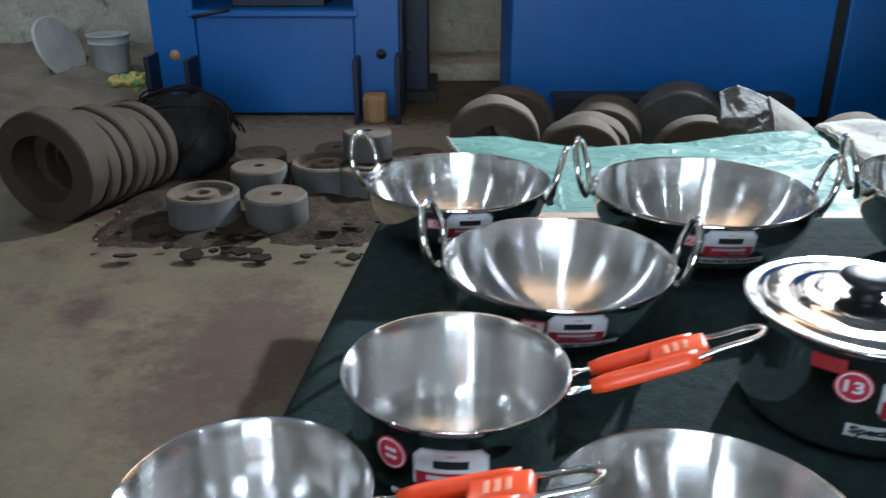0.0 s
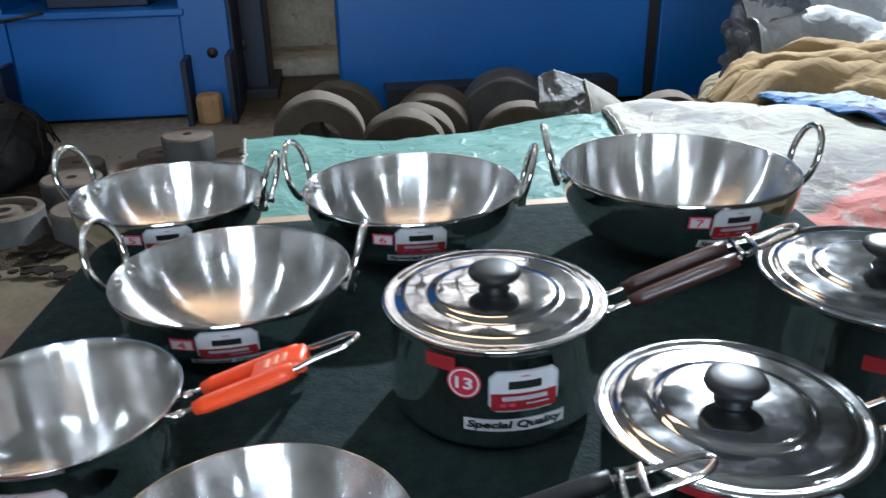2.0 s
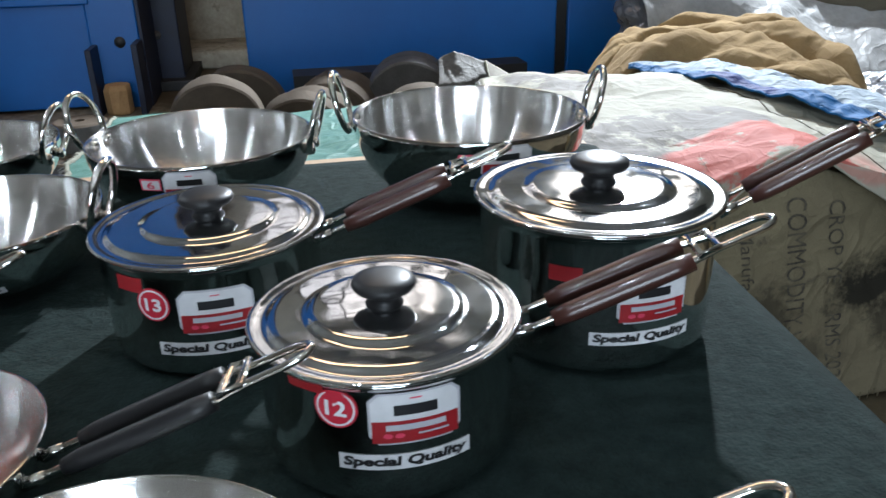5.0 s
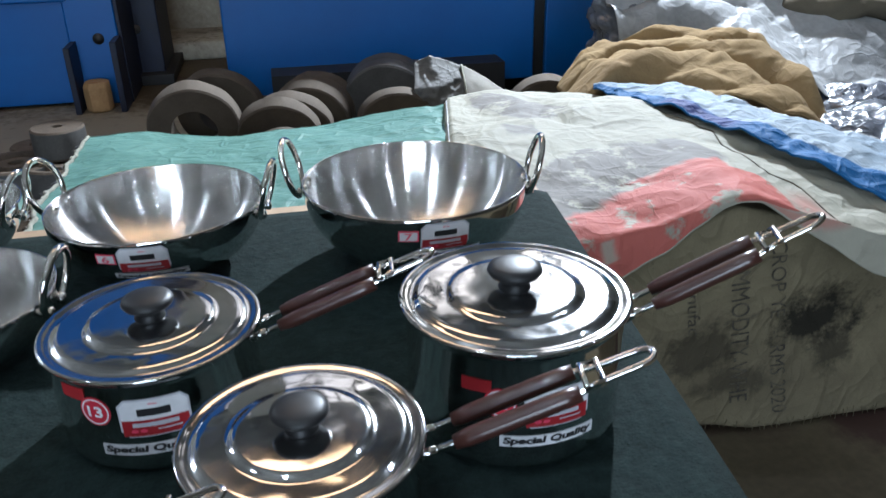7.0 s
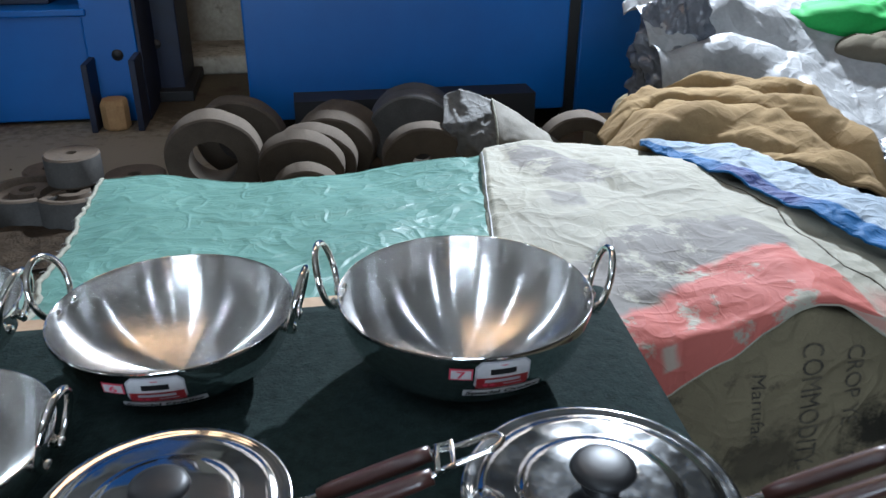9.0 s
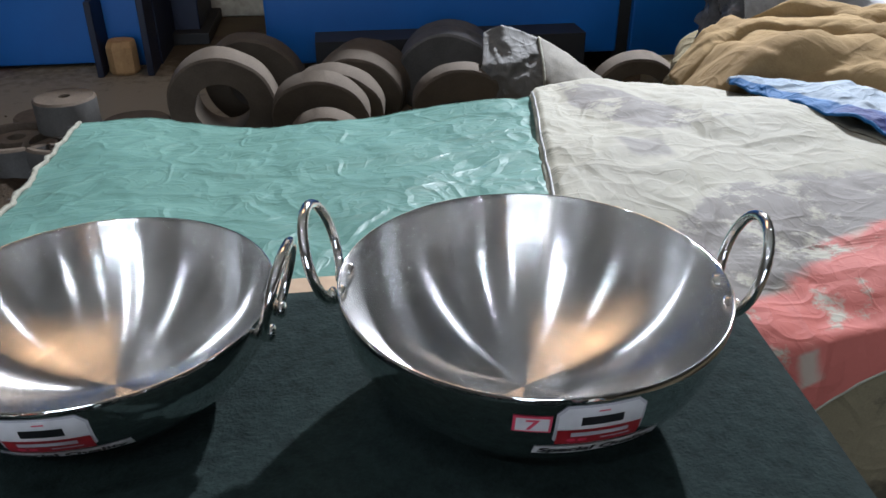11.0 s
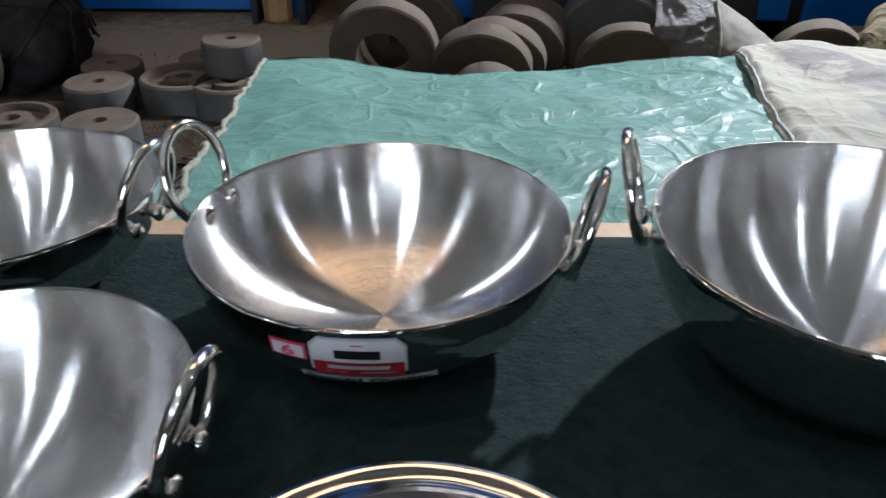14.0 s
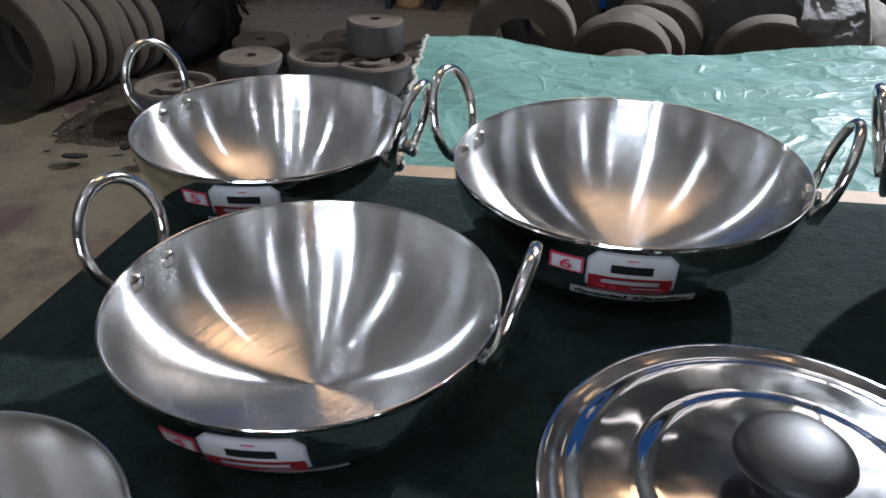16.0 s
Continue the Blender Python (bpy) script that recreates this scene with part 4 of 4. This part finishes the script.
# heaped sacks and sheets to the east
LOW_SACK = ((1.17, 1.74, 0.43), (1.38, 1.69, 0.44), (1.47, 1.52, 0.44), (1.53, 1.42, 0.43), (1.63, 1.4, 0.38))
TOP_SACK = ((1.21, 2.02, 0.44), (1.37, 2.1, 0.49), (1.58, 2.12, 0.505), (1.75, 1.98, 0.49), (1.74, 1.68, 0.44))


def brown_at(u, v):
    q = along(LOW_SACK, u).lerp(along(TOP_SACK, u), v)
    swell = math.sin(math.pi * min(v * 1.15, 1))
    fold = abs(math.sin(v * 4.6 + 3.4 * noise.noise((u * 2.2, v * 1.4, 1)) + u * 2.2)) ** 0.75
    q.z += 0.02 * swell + 0.036 * fold + crease(q, 0.22, 3) * 0.055 + crease(q, 0.09, 8) * 0.01
    q.y -= 0.05 * swell + 0.045 * fold
    ends = min(u, 1 - u)
    q.z -= max(0, 0.12 - ends) * 0.45
    return q


brown = empty("empty_sack", pose(0, 0, 0), "crumpled empty brown sackcloth thrown in soft folds", "sack")
part("sheet", sheet(130, 100, brown_at, -0.004), M_BROWN, brown)
part("hem", tube([brown_at(u / 90, 0.0) for u in range(91)], 0.004, 6), M_BROWN, brown, "thick rolled hem")
lump("sack_bundle", 1.56, 1.93, 0.22, 0.34, 0.15, 0.22, M_BROWN, "bundle of brown sacks under the folded sackcloth", "sack", 0.12, 0.02, 3.1, -20)
tagged(part("sack_bale", box(1.5, 2.5, 1.88, 2.9, 0.0, 0.2, 0.05), M_JUTE), "low bale of flattened sacks on the floor", "bale")
LOWER = ((1.48, 2.2, 0.45), (1.72, 2.14, 0.42), (1.93, 1.96, 0.35), (2.13, 1.82, 0.25), (2.5, 1.72, 0.2))
UPPER = ((1.48, 2.55, 0.62), (1.78, 2.75, 0.82), (2.05, 2.65, 0.64), (2.4, 2.45, 0.5), (2.9, 2.3, 0.4))


def heap_at(u, v):
    q = along(LOWER, u).lerp(along(UPPER, u), v)
    q.z += 0.06 * math.sin(v * math.pi) + crease(q, 0.35, 3) * 0.08 + 0.045 * abs(math.sin(v * 7 + 2.6 * noise.noise((u * 2.5, v * 1.5, 4)) + u)) ** 0.7 + crease(q, 0.12, 7) * 0.008
    q.y -= crease(q, 0.3, 5) * 0.04
    return q


tagged(part("plastic_sheet", sheet(160, 110, heap_at, -0.002), M_SHEET), "large crumpled white plastic sheet thrown over sacks", "plastic sheet")
lump("cargo_mound", 2.1, 2.5, 0.16, 0.62, 0.36, 0.28, M_JUTE, "heap of goods beneath the white plastic sheet", "heap", 0.2, 0.03, 1.3, -15)
lump("plastic_bag", 1.78, 1.4, 0.23, 0.32, 0.3, 0.23, M_CLEAR, "crumpled grey plastic bag lying on the stack", "plastic bag", 0.09, 0.02, 9.2, -25)
lump("brown_cloth", 1.78, 1.06, 0.21, 0.2, 0.14, 0.22, M_BROWN, "brown sackcloth hanging over the stack's edge", "cloth", 0.12, 0.02, 6.4, 10)
lump("plastic_bag", 1.6, 2.42, 0.46, 0.13, 0.13, 0.24, M_CLEAR, "crumpled glossy dark grey plastic bag", "plastic bag", 0.07, 0.035, 2.2, 10)
lump("plastic_bag", 2.12, 1.9, 0.24, 0.33, 0.16, 0.12, M_CLEAR, "crumpled grey plastic bag beneath the sheet", "plastic bag", 0.09, 0.03, 8.2, -25)
lump("brown_cloth", 2.26, 2.24, 0.535, 0.22, 0.1, 0.08, M_OLIVE, "folded dull brown cloth on top of the heap", "cloth", 0.4, 0.05, 4.4, -12)
lump("green_cloth", 2.29, 2.42, 0.605, 0.34, 0.14, 0.065, M_GREENCLOTH, "bright green cloth thrown on the heap", "cloth", 0.26, 0.045, 5.5, -5)

# ---- machines ----
press = empty("hydraulic_press", pose(-0.76, 3.72, 0), "large blue-painted steel press with an open bay", "press machine")


def on_press(name, b, mt=M_BLUE, bevel=0.006, label=""):
    bm = box(*b, bevel)
    bmesh.ops.translate(bm, vec=(0.76, -3.72, 0), verts=bm.verts[:])
    return part(name, bm, mt, press, label, smooth=False)


on_press("column", (-1.325, -1.125, 3.72, 4.5, 0, 2.7))
on_press("column", (-0.405, -0.2, 3.72, 4.5, 0, 2.7))
on_press("front_panel", (-1.125, -0.405, 3.735, 3.78, 0.012, 0.455))
on_press("bed_edge", (-1.15, -0.38, 3.7, 4.4, 0.455, 0.485), label="blue edge of the press bed")
on_press("back_panel", (-1.125, -0.405, 4.4, 4.45, 0.485, 2.0), M_DARK)
on_press("crown", (-1.125, -0.405, 3.72, 4.5, 1.35, 2.7))
on_press("bolster", (-0.98, -0.55, 3.85, 4.3, 0.485, 0.56), M_NAVY, label="greasy dark die block")
# right column's side face, its shade put in as a navy sheet
on_press("side_plate", (-0.2, -0.185, 3.73, 4.5, 0.0, 2.7), M_NAVY, 0.002)
for x in (-0.97, -0.83, -0.66):
    bm = tube([(x + 0.76, 0.3, 0.5), (x + 0.76, 0.3, 1.35)], 0.035, 14)
    part("guide_rod", bm, M_CAST, press, "dull steel guide rod")
for x in (-1.137, -0.39):
    on_press("gusset", (x - 0.012, x + 0.012, 3.56, 3.72, 0.0, 0.285), M_NAVY, 0.003)
on_press("gusset", (-0.215, -0.19, 3.56, 3.72, 0.0, 0.3), M_NAVY, 0.003)
on_press("gusset", (-1.33, -1.305, 3.58, 3.72, 0.0, 0.3), M_NAVY, 0.003)
for x, z, mt in ((-1.23, 0.285, M_BLOCK), (-0.283, 0.29, M_DARK)):
    part("bore", tube([(x + 0.76, -0.004, z), (x + 0.76, 0.02, z)], 0.024, 20), mt, press)
part("pin", tube([(-1.12 + 0.76, -0.05, 0.46), (-0.95 + 0.76, -0.03, 0.49)], 0.008, 8), M_DARK, press)
side = empty("machine_column", pose(-0.19, 4.3, 0), "dark navy steel column behind the press", "machine column")
part("post", box(-0.13, 0.115, -0.2, 0.25, 0, 2.4, 0.006), M_NAVY, side, smooth=False)
part("bolt", tube([(0.01, -0.215, 0.26), (0.01, -0.19, 0.26)], 0.022, 8), M_CASTSIDE, side, "pale bolt head")
part("foot", box(-0.16, 0.16, -0.28, 0.25, 0, 0.05, 0.004), M_DARK, side, smooth=False)
for x, y, r, h in ((-0.31, 3.63, 0.058, 0.13), (-1.215, 3.66, 0.045, 0.12)):
    bm = revolve([(0, 0), (r * 0.9, 0), (r, 0.01), (r, h * 0.8), (r * 0.85, h * 0.97), (r * 0.4, h), (0, h * 0.98)], 9)
    for v in bm.verts:
        v.co += Vector((noise.noise(v.co * 30), noise.noise(v.co * 31 + Vector((3, 0, 0))), 0)) * 0.008
    ob = tagged(part("wood_block", bm, M_BLOCK, smooth=False), "rough pale wooden block on the floor by the press", "wood block", "wood blocks")
    ob.location = (x, y, 0)

cabinet = empty("blue_machine", pose(0.273, 3.28, 0), "long blue-painted sheet steel machine casing", "machine")
part("panel", box(0, 1.291, 0, 0.6, 0.1, 1.3, 0.008), M_BLUE, cabinet, smooth=False)
part("panel", box(1.345, 2.6, 0.01, 0.6, 0.055, 1.3, 0.008), M_BLUE, cabinet, smooth=False)
part("joint", box(1.286, 1.35, 0.03, 0.5, 0.02, 1.28), M_DARK, cabinet, "dark joint between two panels", smooth=False)
bm = box(0.17, 1.12, -0.15, 0.3, 0.0, 0.018)
box(0.17, 1.12, -0.15, -0.135, 0.0, 0.212, 0, bm)
box(0.17, 1.12, -0.135, 0.0, 0.196, 0.212, 0, bm)
part("skid", bm, M_DARK, cabinet, "black steel channel under the casing", smooth=False)
tagged(part("plinth", box(-0.4, 0.6, 4.55, 5.0, 0, 0.1, 0.015), M_PLASTER), "low dusty masonry plinth along the wall", "plinth", kind="structure")


# ---- stones and castings ----
def stone(x, y, z, r, hole, thick, yaw, lean, mt=M_STONE, label="worn round grey grinding stone with a centre hole", group="leaning grinding stones", bite=0.0):
    """A thick ring standing on edge: axis turned by yaw from north, tipped back by lean."""
    b = 0.006
    prof = [(hole, 0), (hole, thick), (hole + b, thick + b * 0.3), (r - b, thick + b * 0.3), (r, thick - b), (r, b), (r - b, 0), (hole, 0)] if hole else \
        [(0, 0), (r - b, 0), (r, b), (r, thick - b), (r - b, thick), (0, thick)][::-1]
    bm = revolve(prof, 56)
    bmesh.ops.remove_doubles(bm, verts=bm.verts[:], dist=1e-6)
    bmesh.ops.recalc_face_normals(bm, faces=bm.faces[:])
    for v in bm.verts:
        v.co += v.co.normalized() * 0.004 * noise.noise(v.co * 14 + Vector((x * 9, y * 9, 0)))
    ob = part("grinding_stone", bm, mt)
    ob.data.set_sharp_from_angle(angle=radians(40))
    ob.matrix_world = Matrix.Translation((x, y, z)) @ Matrix.Rotation(radians(-yaw), 4, "Z") @ Matrix.Rotation(radians(-90 + lean), 4, "X")
    return tagged(ob, label, "grinding stone", group)


for k in range(7):
    step = 0.054 * k + (0.036 if k else 0.0)
    r = 0.175 - 0.004 * (k % 3) - 0.004 * k
    stone(-1.215 + step * 0.42, 2.32 + step * 0.9, r - 0.004, r, 0.108 if k == 0 else 0.085, 0.052 if k else 0.09, 17 + 3 * math.sin(k * 2), 2, M_RING, group="row of standing grinding stones", label="thick dusty brown grinding ring standing in a row")

stone(0.175, 2.66, 0.15, 0.156, 0.078, 0.08, 4, 12)
stone(0.25, 2.86, 0.15, 0.158, 0.075, 0.06, 12, 14)
for x, y, r, yaw, lean in ((0.452, 2.575, 0.14, 8, 24), (0.5, 2.66, 0.138, 12, 24), (0.567, 2.78, 0.14, 16, 22), (0.585, 2.845, 0.14, 16, 22), (0.61, 2.905, 0.14, 18, 20)):
    stone(x, y, r - 0.012, r, 0.03, 0.058, yaw, lean, label="dusty brown grinding disc leaning on others")
stone(0.465, 2.47, 0.088, 0.105, 0.03, 0.05, 6, 24, label="small dusty brown grinding disc leaning on others")
stone(0.862, 2.64, 0.122, 0.14, 0.035, 0.05, 4, 22, label="grey grinding disc with a worn face")
for x, y, r in ((0.855, 2.84, 0.16), (0.87, 2.91, 0.163)):
    stone(x, y, r - 0.012, r, 0.04, 0.06, 10, 14, M_CASTSIDE, label="smooth dark grey grinding disc with a turned face")
stone(1.425, 2.7, 0.112, 0.137, 0.085, 0.06, 6, 18)
M_FLAP = material("pale_woven_flap", (0.2, 0.185, 0.15), 0.8, second=(0.11, 0.1, 0.085), scale=12, grain=200, bump=0.4, depth=0.003)
BAG_LOW = ((0.9, 2.66, 0.2), (0.98, 2.62, 0.15), (1.1, 2.6, 0.13), (1.24, 2.62, 0.11), (1.376, 2.64, 0.1))
BAG_TOP = ((0.943, 2.7, 0.325), (0.99, 2.7, 0.357), (1.105, 2.7, 0.312), (1.253, 2.7, 0.217), (1.369, 2.7, 0.135))


def bag_at(u, v):
    q = along(BAG_LOW, u).lerp(along(BAG_TOP, u), v)
    q.y -= 0.05 * math.sin(math.pi * v) - crease(q, 0.1, 2) * (0.05 if u < 0.5 else 0.02)
    q.z += crease(q, 0.12, 6) * 0.008
    return q


bag = empty("printed_bag", pose(0, 0, 0), "crumpled grey printed plastic bag wedged among the stones", "plastic bag")
part("crumpled_body", sheet(40, 40, lambda u, v: bag_at(u * 0.52, v), -0.003), M_PAPER, bag)
part("flap", sheet(40, 30, lambda u, v: bag_at(0.5 + 0.5 * u, v) + Vector((0, -0.006, 0.004)), -0.003), M_FLAP, bag, "paler woven flap draped over the stones")
part("hem", tube([bag_at(0.5, v / 40) + Vector((0, -0.009, 0.005)) for v in range(41)], 0.004, 6), M_SELVEDGE, bag, "frayed pale hem")


def casting(x, y, z, r, h, kind, label):
    """A flat pulley: kind ring has a rim and a hub, kind solid a small bore."""
    thing = empty("iron_casting", pose(x, y, z, rz=17 * x * 10), label, "casting", "iron castings")
    b = 0.006
    if kind == "ring":
        prof = [(r * 0.92, 0), (r, b), (r * 0.985, h * 0.5), (r, h - b), (r - b, h), (r * 0.83, h), (r * 0.8, h - 0.02), (r * 0.46, h - 0.025), (r * 0.43, h - 0.004), (r * 0.2, h - 0.004), (r * 0.19, h * 0.3), (0, h * 0.3)]
        part("body", revolve(prof, 48, None), [M_CAST, M_CASTSIDE], thing)
    else:
        prof = [(r * 0.95, 0), (r, b), (r, h - b), (r - b, h), (r * 0.2, h), (r * 0.19, h * 0.3), (0, h * 0.3)]
        part("body", revolve(prof, 48), [M_CAST], thing)
    body = thing.children[0].data
    body.materials.append(M_CASTSIDE)
    for p in body.polygons:
        if abs(p.normal.z) < 0.4 and Vector(p.center[:2]).length > r * 0.9:
            p.material_index = len(body.materials) - 1
    body.set_sharp_from_angle(angle=radians(40))


for x, y, z, r, h, kd, lb in (
        (-0.735, 2.315, 0, 0.11, 0.105, "ring", "dusty grey iron pulley with a raised hub"), (-0.51, 2.305, 0, 0.095, 0.1, "solid", "dusty round iron casting with a centre bore"),
        (-0.625, 2.6, 0, 0.095, 0.1, "solid", "dark iron casting with a flat bored face"), (-0.66, 2.8, 0, 0.09, 0.09, "solid", "dusty round iron casting with a centre bore"),
        (-0.40, 2.66, 0, 0.125, 0.1, "ring", "wide dusty iron pulley with a hub"), (-0.255, 2.62, 0, 0.115, 0.1, "ring", "iron pulley carrying another casting"),
        (-0.262, 2.7, 0.1, 0.085, 0.095, "solid", "tall pale iron bush standing on a pulley"), (-0.09, 2.74, 0, 0.1, 0.1, "solid", "dark iron casting beside the tarpaulin"),
        (-0.395, 2.87, 0, 0.08, 0.09, "solid", "dusty round iron casting with a centre bore")):
    casting(x, y, z, r, h, kd, lb)

# ---- soil, rubble and the west corner ----
def soil_at(u, v):
    x, y = -1.2 + 1.3 * u, 2.0 + 1.1 * v
    e = min(u, 1 - u, v, 1 - v)
    ragged = noise.noise((x * 4, y * 4, 9)) + 0.5 * noise.noise((x * 13, y * 13, 2))
    return (x, y, -0.03 + min(1, e * 5) * 0.034 + min(0, ragged + 0.25 + e * 1.2) * 0.05 + min(1, e * 6) * (0.012 + 0.022 * noise.noise((x * 5, y * 5, 1)) + 0.012 * noise.noise((x * 22, y * 22, 4))))


tagged(part("loose_soil", sheet(90, 70, soil_at, -0.002), M_DIRT), "dark loose soil and swarf round the castings", "soil", kind="stuff")


def mound_at(u, v):
    x, y = -4.2 + 3.1 * u, 3.05 + 1.95 * v
    h = 0.2 * min(1, v * 2.2) * min(1, (1 - u) * 4)
    return (x, y, 0.003 + h * (0.75 + 0.5 * noise.noise((x * 2, y * 2, 3))) + min(1, h * 10) * (0.03 * noise.noise((x * 7, y * 7, 0)) + 0.012 * noise.noise((x * 25, y * 25, 0))))


tagged(part("rubble_mound", sheet(110, 80, mound_at, -0.003), M_DUST), "dusty mound of earth and rubble by the wall", "rubble", kind="stuff")
bucket = empty("bucket", pose(-1.73, 4.22, 0.12), "dusty white plastic paint bucket on the rubble", "bucket")
part("body", revolve([(0, 0), (0.115, 0), (0.12, 0.006), (0.135, 0.2), (0.142, 0.202), (0.142, 0.215), (0.137, 0.217), (0.143, 0.255), (0.15, 0.256), (0.15, 0.268), (0.14, 0.268), (0.118, 0.012), (0, 0.012)], 44), M_BUCKET, bucket)
bucket.scale = (0.72, 0.72, 0.72)
part("bail", tube([(0.15 * math.cos(a), 0.02 + 0.1 * math.sin(a), 0.25 + 0.06 * math.sin(a)) for a in (radians(d) for d in range(0, 181, 15))], 0.0025, 6), M_ROD, bucket)
stone(-1.95, 4.12, 0.25, 0.168, 0, 0.02, 100, 24, M_BUCKET, "thin grey round plate leaning by the bucket", "plates")
lump("wrapper", -1.43, 3.72, 0.17, 0.12, 0.08, 0.04, material("printed_wrapper", (0.6, 0.45, 0.1), 0.5, second=(0.1, 0.25, 0.1), scale=18, spread=0.2, worn=((0.6, 0.1, 0.05), 20, 0.58)), "crumpled yellow printed wrapper on rubble", "wrapper", 0.06, 0.025, 1.0)
net = empty("netting", pose(0, 0, 0), "dark heap of oily netting and rags", "rags")
lump("tangle", -1.0, 2.98, 0.09, 0.2, 0.3, 0.17, M_NET, "", "", 0.18, 0.035, 2.0, 30, parent=net)
for k in range(9):
    a, tip, size = random.uniform(0, math.pi), random.uniform(-0.6, 0.6), random.uniform(1.05, 1.16)
    arc = []
    for c in range(15):
        b = math.pi * (0.06 + 0.88 * c / 14)
        p = Vector((math.cos(a) * math.cos(b) - math.sin(a) * tip * math.sin(b), math.sin(a) * math.cos(b) + math.cos(a) * tip * math.sin(b), math.sin(b) * math.sqrt(max(0.1, 1 - tip * tip))))
        p = Matrix.Rotation(radians(30), 3, "Z") @ Vector((p.x * 0.2, p.y * 0.3, p.z * 0.17)) * size
        arc.append(p + Vector((-1.0, 2.98, 0.09)) + Vector((noise.noise((c * 0.5, k, 0)), noise.noise((c * 0.5, k, 7)), 0)) * 0.02)
    part("cord", tube(arc, 0.004, 6), M_CRUST, net)
for k in range(110):
    x, y = random.uniform(-1.1, -0.1), random.uniform(2.0, 3.2)
    if k == 0:
        chips = bmesh.new()
    s = random.uniform(0.002, 0.008)
    got = bmesh.ops.create_icosphere(chips, subdivisions=1, radius=s)["verts"]
    for v in got:
        v.co += Vector((random.uniform(-1, 1), random.uniform(-1, 1), random.uniform(-1, 1))) * s * 0.35
        v.co.z *= 0.6
        v.co += Vector((x, y, s * 0.4))
tagged(part("gravel", chips, M_STONE, smooth=False), "scattered chips and small stones on the floor", "gravel", kind="stuff")

# thin crusts of dried grinding sludge that have broken off round the castings
flakes = bmesh.new()
for k in range(30):
    x, y, r, lean = random.uniform(-0.95, -0.12), random.uniform(2.0, 2.28), random.uniform(0.008, 0.028), random.uniform(-0.4, 0.4)
    if math.hypot(x + 0.735, y - 2.315) < 0.14 or math.hypot(x + 0.51, y - 2.305) < 0.13:
        y -= 0.2
    ring = []
    for c in range(7):
        a = 2 * math.pi * (c + random.uniform(-0.3, 0.3)) / 7
        d = r * random.uniform(0.6, 1.2)
        ring.append(Vector((x + d * 1.5 * math.cos(a), y + d * math.sin(a), 0.012 + abs(lean) * r + lean * d * math.sin(a))))
    low = [flakes.verts.new(p) for p in ring]
    high = [flakes.verts.new(p + Vector((0, 0, 0.006))) for p in ring]
    flakes.faces.new(low[::-1])
    flakes.faces.new(high)
    for c in range(7):
        flakes.faces.new((low[c], low[(c + 1) % 7], high[(c + 1) % 7], high[c]))
tagged(part("sludge_crusts", flakes, M_CRUST, smooth=False), "broken dark crusts of dried sludge on the floor", "crusts", kind="stuff")

# unseen bulbs on cords under the ceiling, one for each lamp
M_BULB = material("frosted_glass_bulb", (0.85, 0.85, 0.85), 0.3, bump=0)
for x, y, z in [(x, y, 2.74) for x, y, power in LAMPS]:
    light = empty("hanging_bulb", pose(x, y, z), "unseen frosted bulb on a black cord from the ceiling", "light bulb", "hanging bulbs")
    part("bulb", revolve([(0, 0.0), (0.018, 0.004), (0.03, 0.02), (0.03, 0.04), (0.018, 0.065), (0.014, 0.075)], 20), M_BULB, light)
    part("socket", revolve([(0.016, 0.072), (0.018, 0.08), (0.018, 0.12), (0.006, 0.13)], 16), M_BLACK, light)
    part("cord", tube([(0, 0, 0.125), (0, 0, 3.7 - z)], 0.004, 6), M_BLACK, light)
# body for the added warm source, out of view under the roof
panel = empty("panel_light", pose(0.3, 2.75, 3.5), "added unseen warm panel for the patch mirrored in the woks", "ceiling light")
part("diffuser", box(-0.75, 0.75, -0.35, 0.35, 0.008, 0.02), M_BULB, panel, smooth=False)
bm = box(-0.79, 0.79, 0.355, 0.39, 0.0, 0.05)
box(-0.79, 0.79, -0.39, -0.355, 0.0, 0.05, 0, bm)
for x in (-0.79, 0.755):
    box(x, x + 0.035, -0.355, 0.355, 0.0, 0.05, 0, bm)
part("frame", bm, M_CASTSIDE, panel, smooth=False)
for x in (-0.7, 0.7):
    part("hanger", tube([(x, 0, 0.02), (x, 0, 0.2)], 0.005, 6), M_DARK, panel)
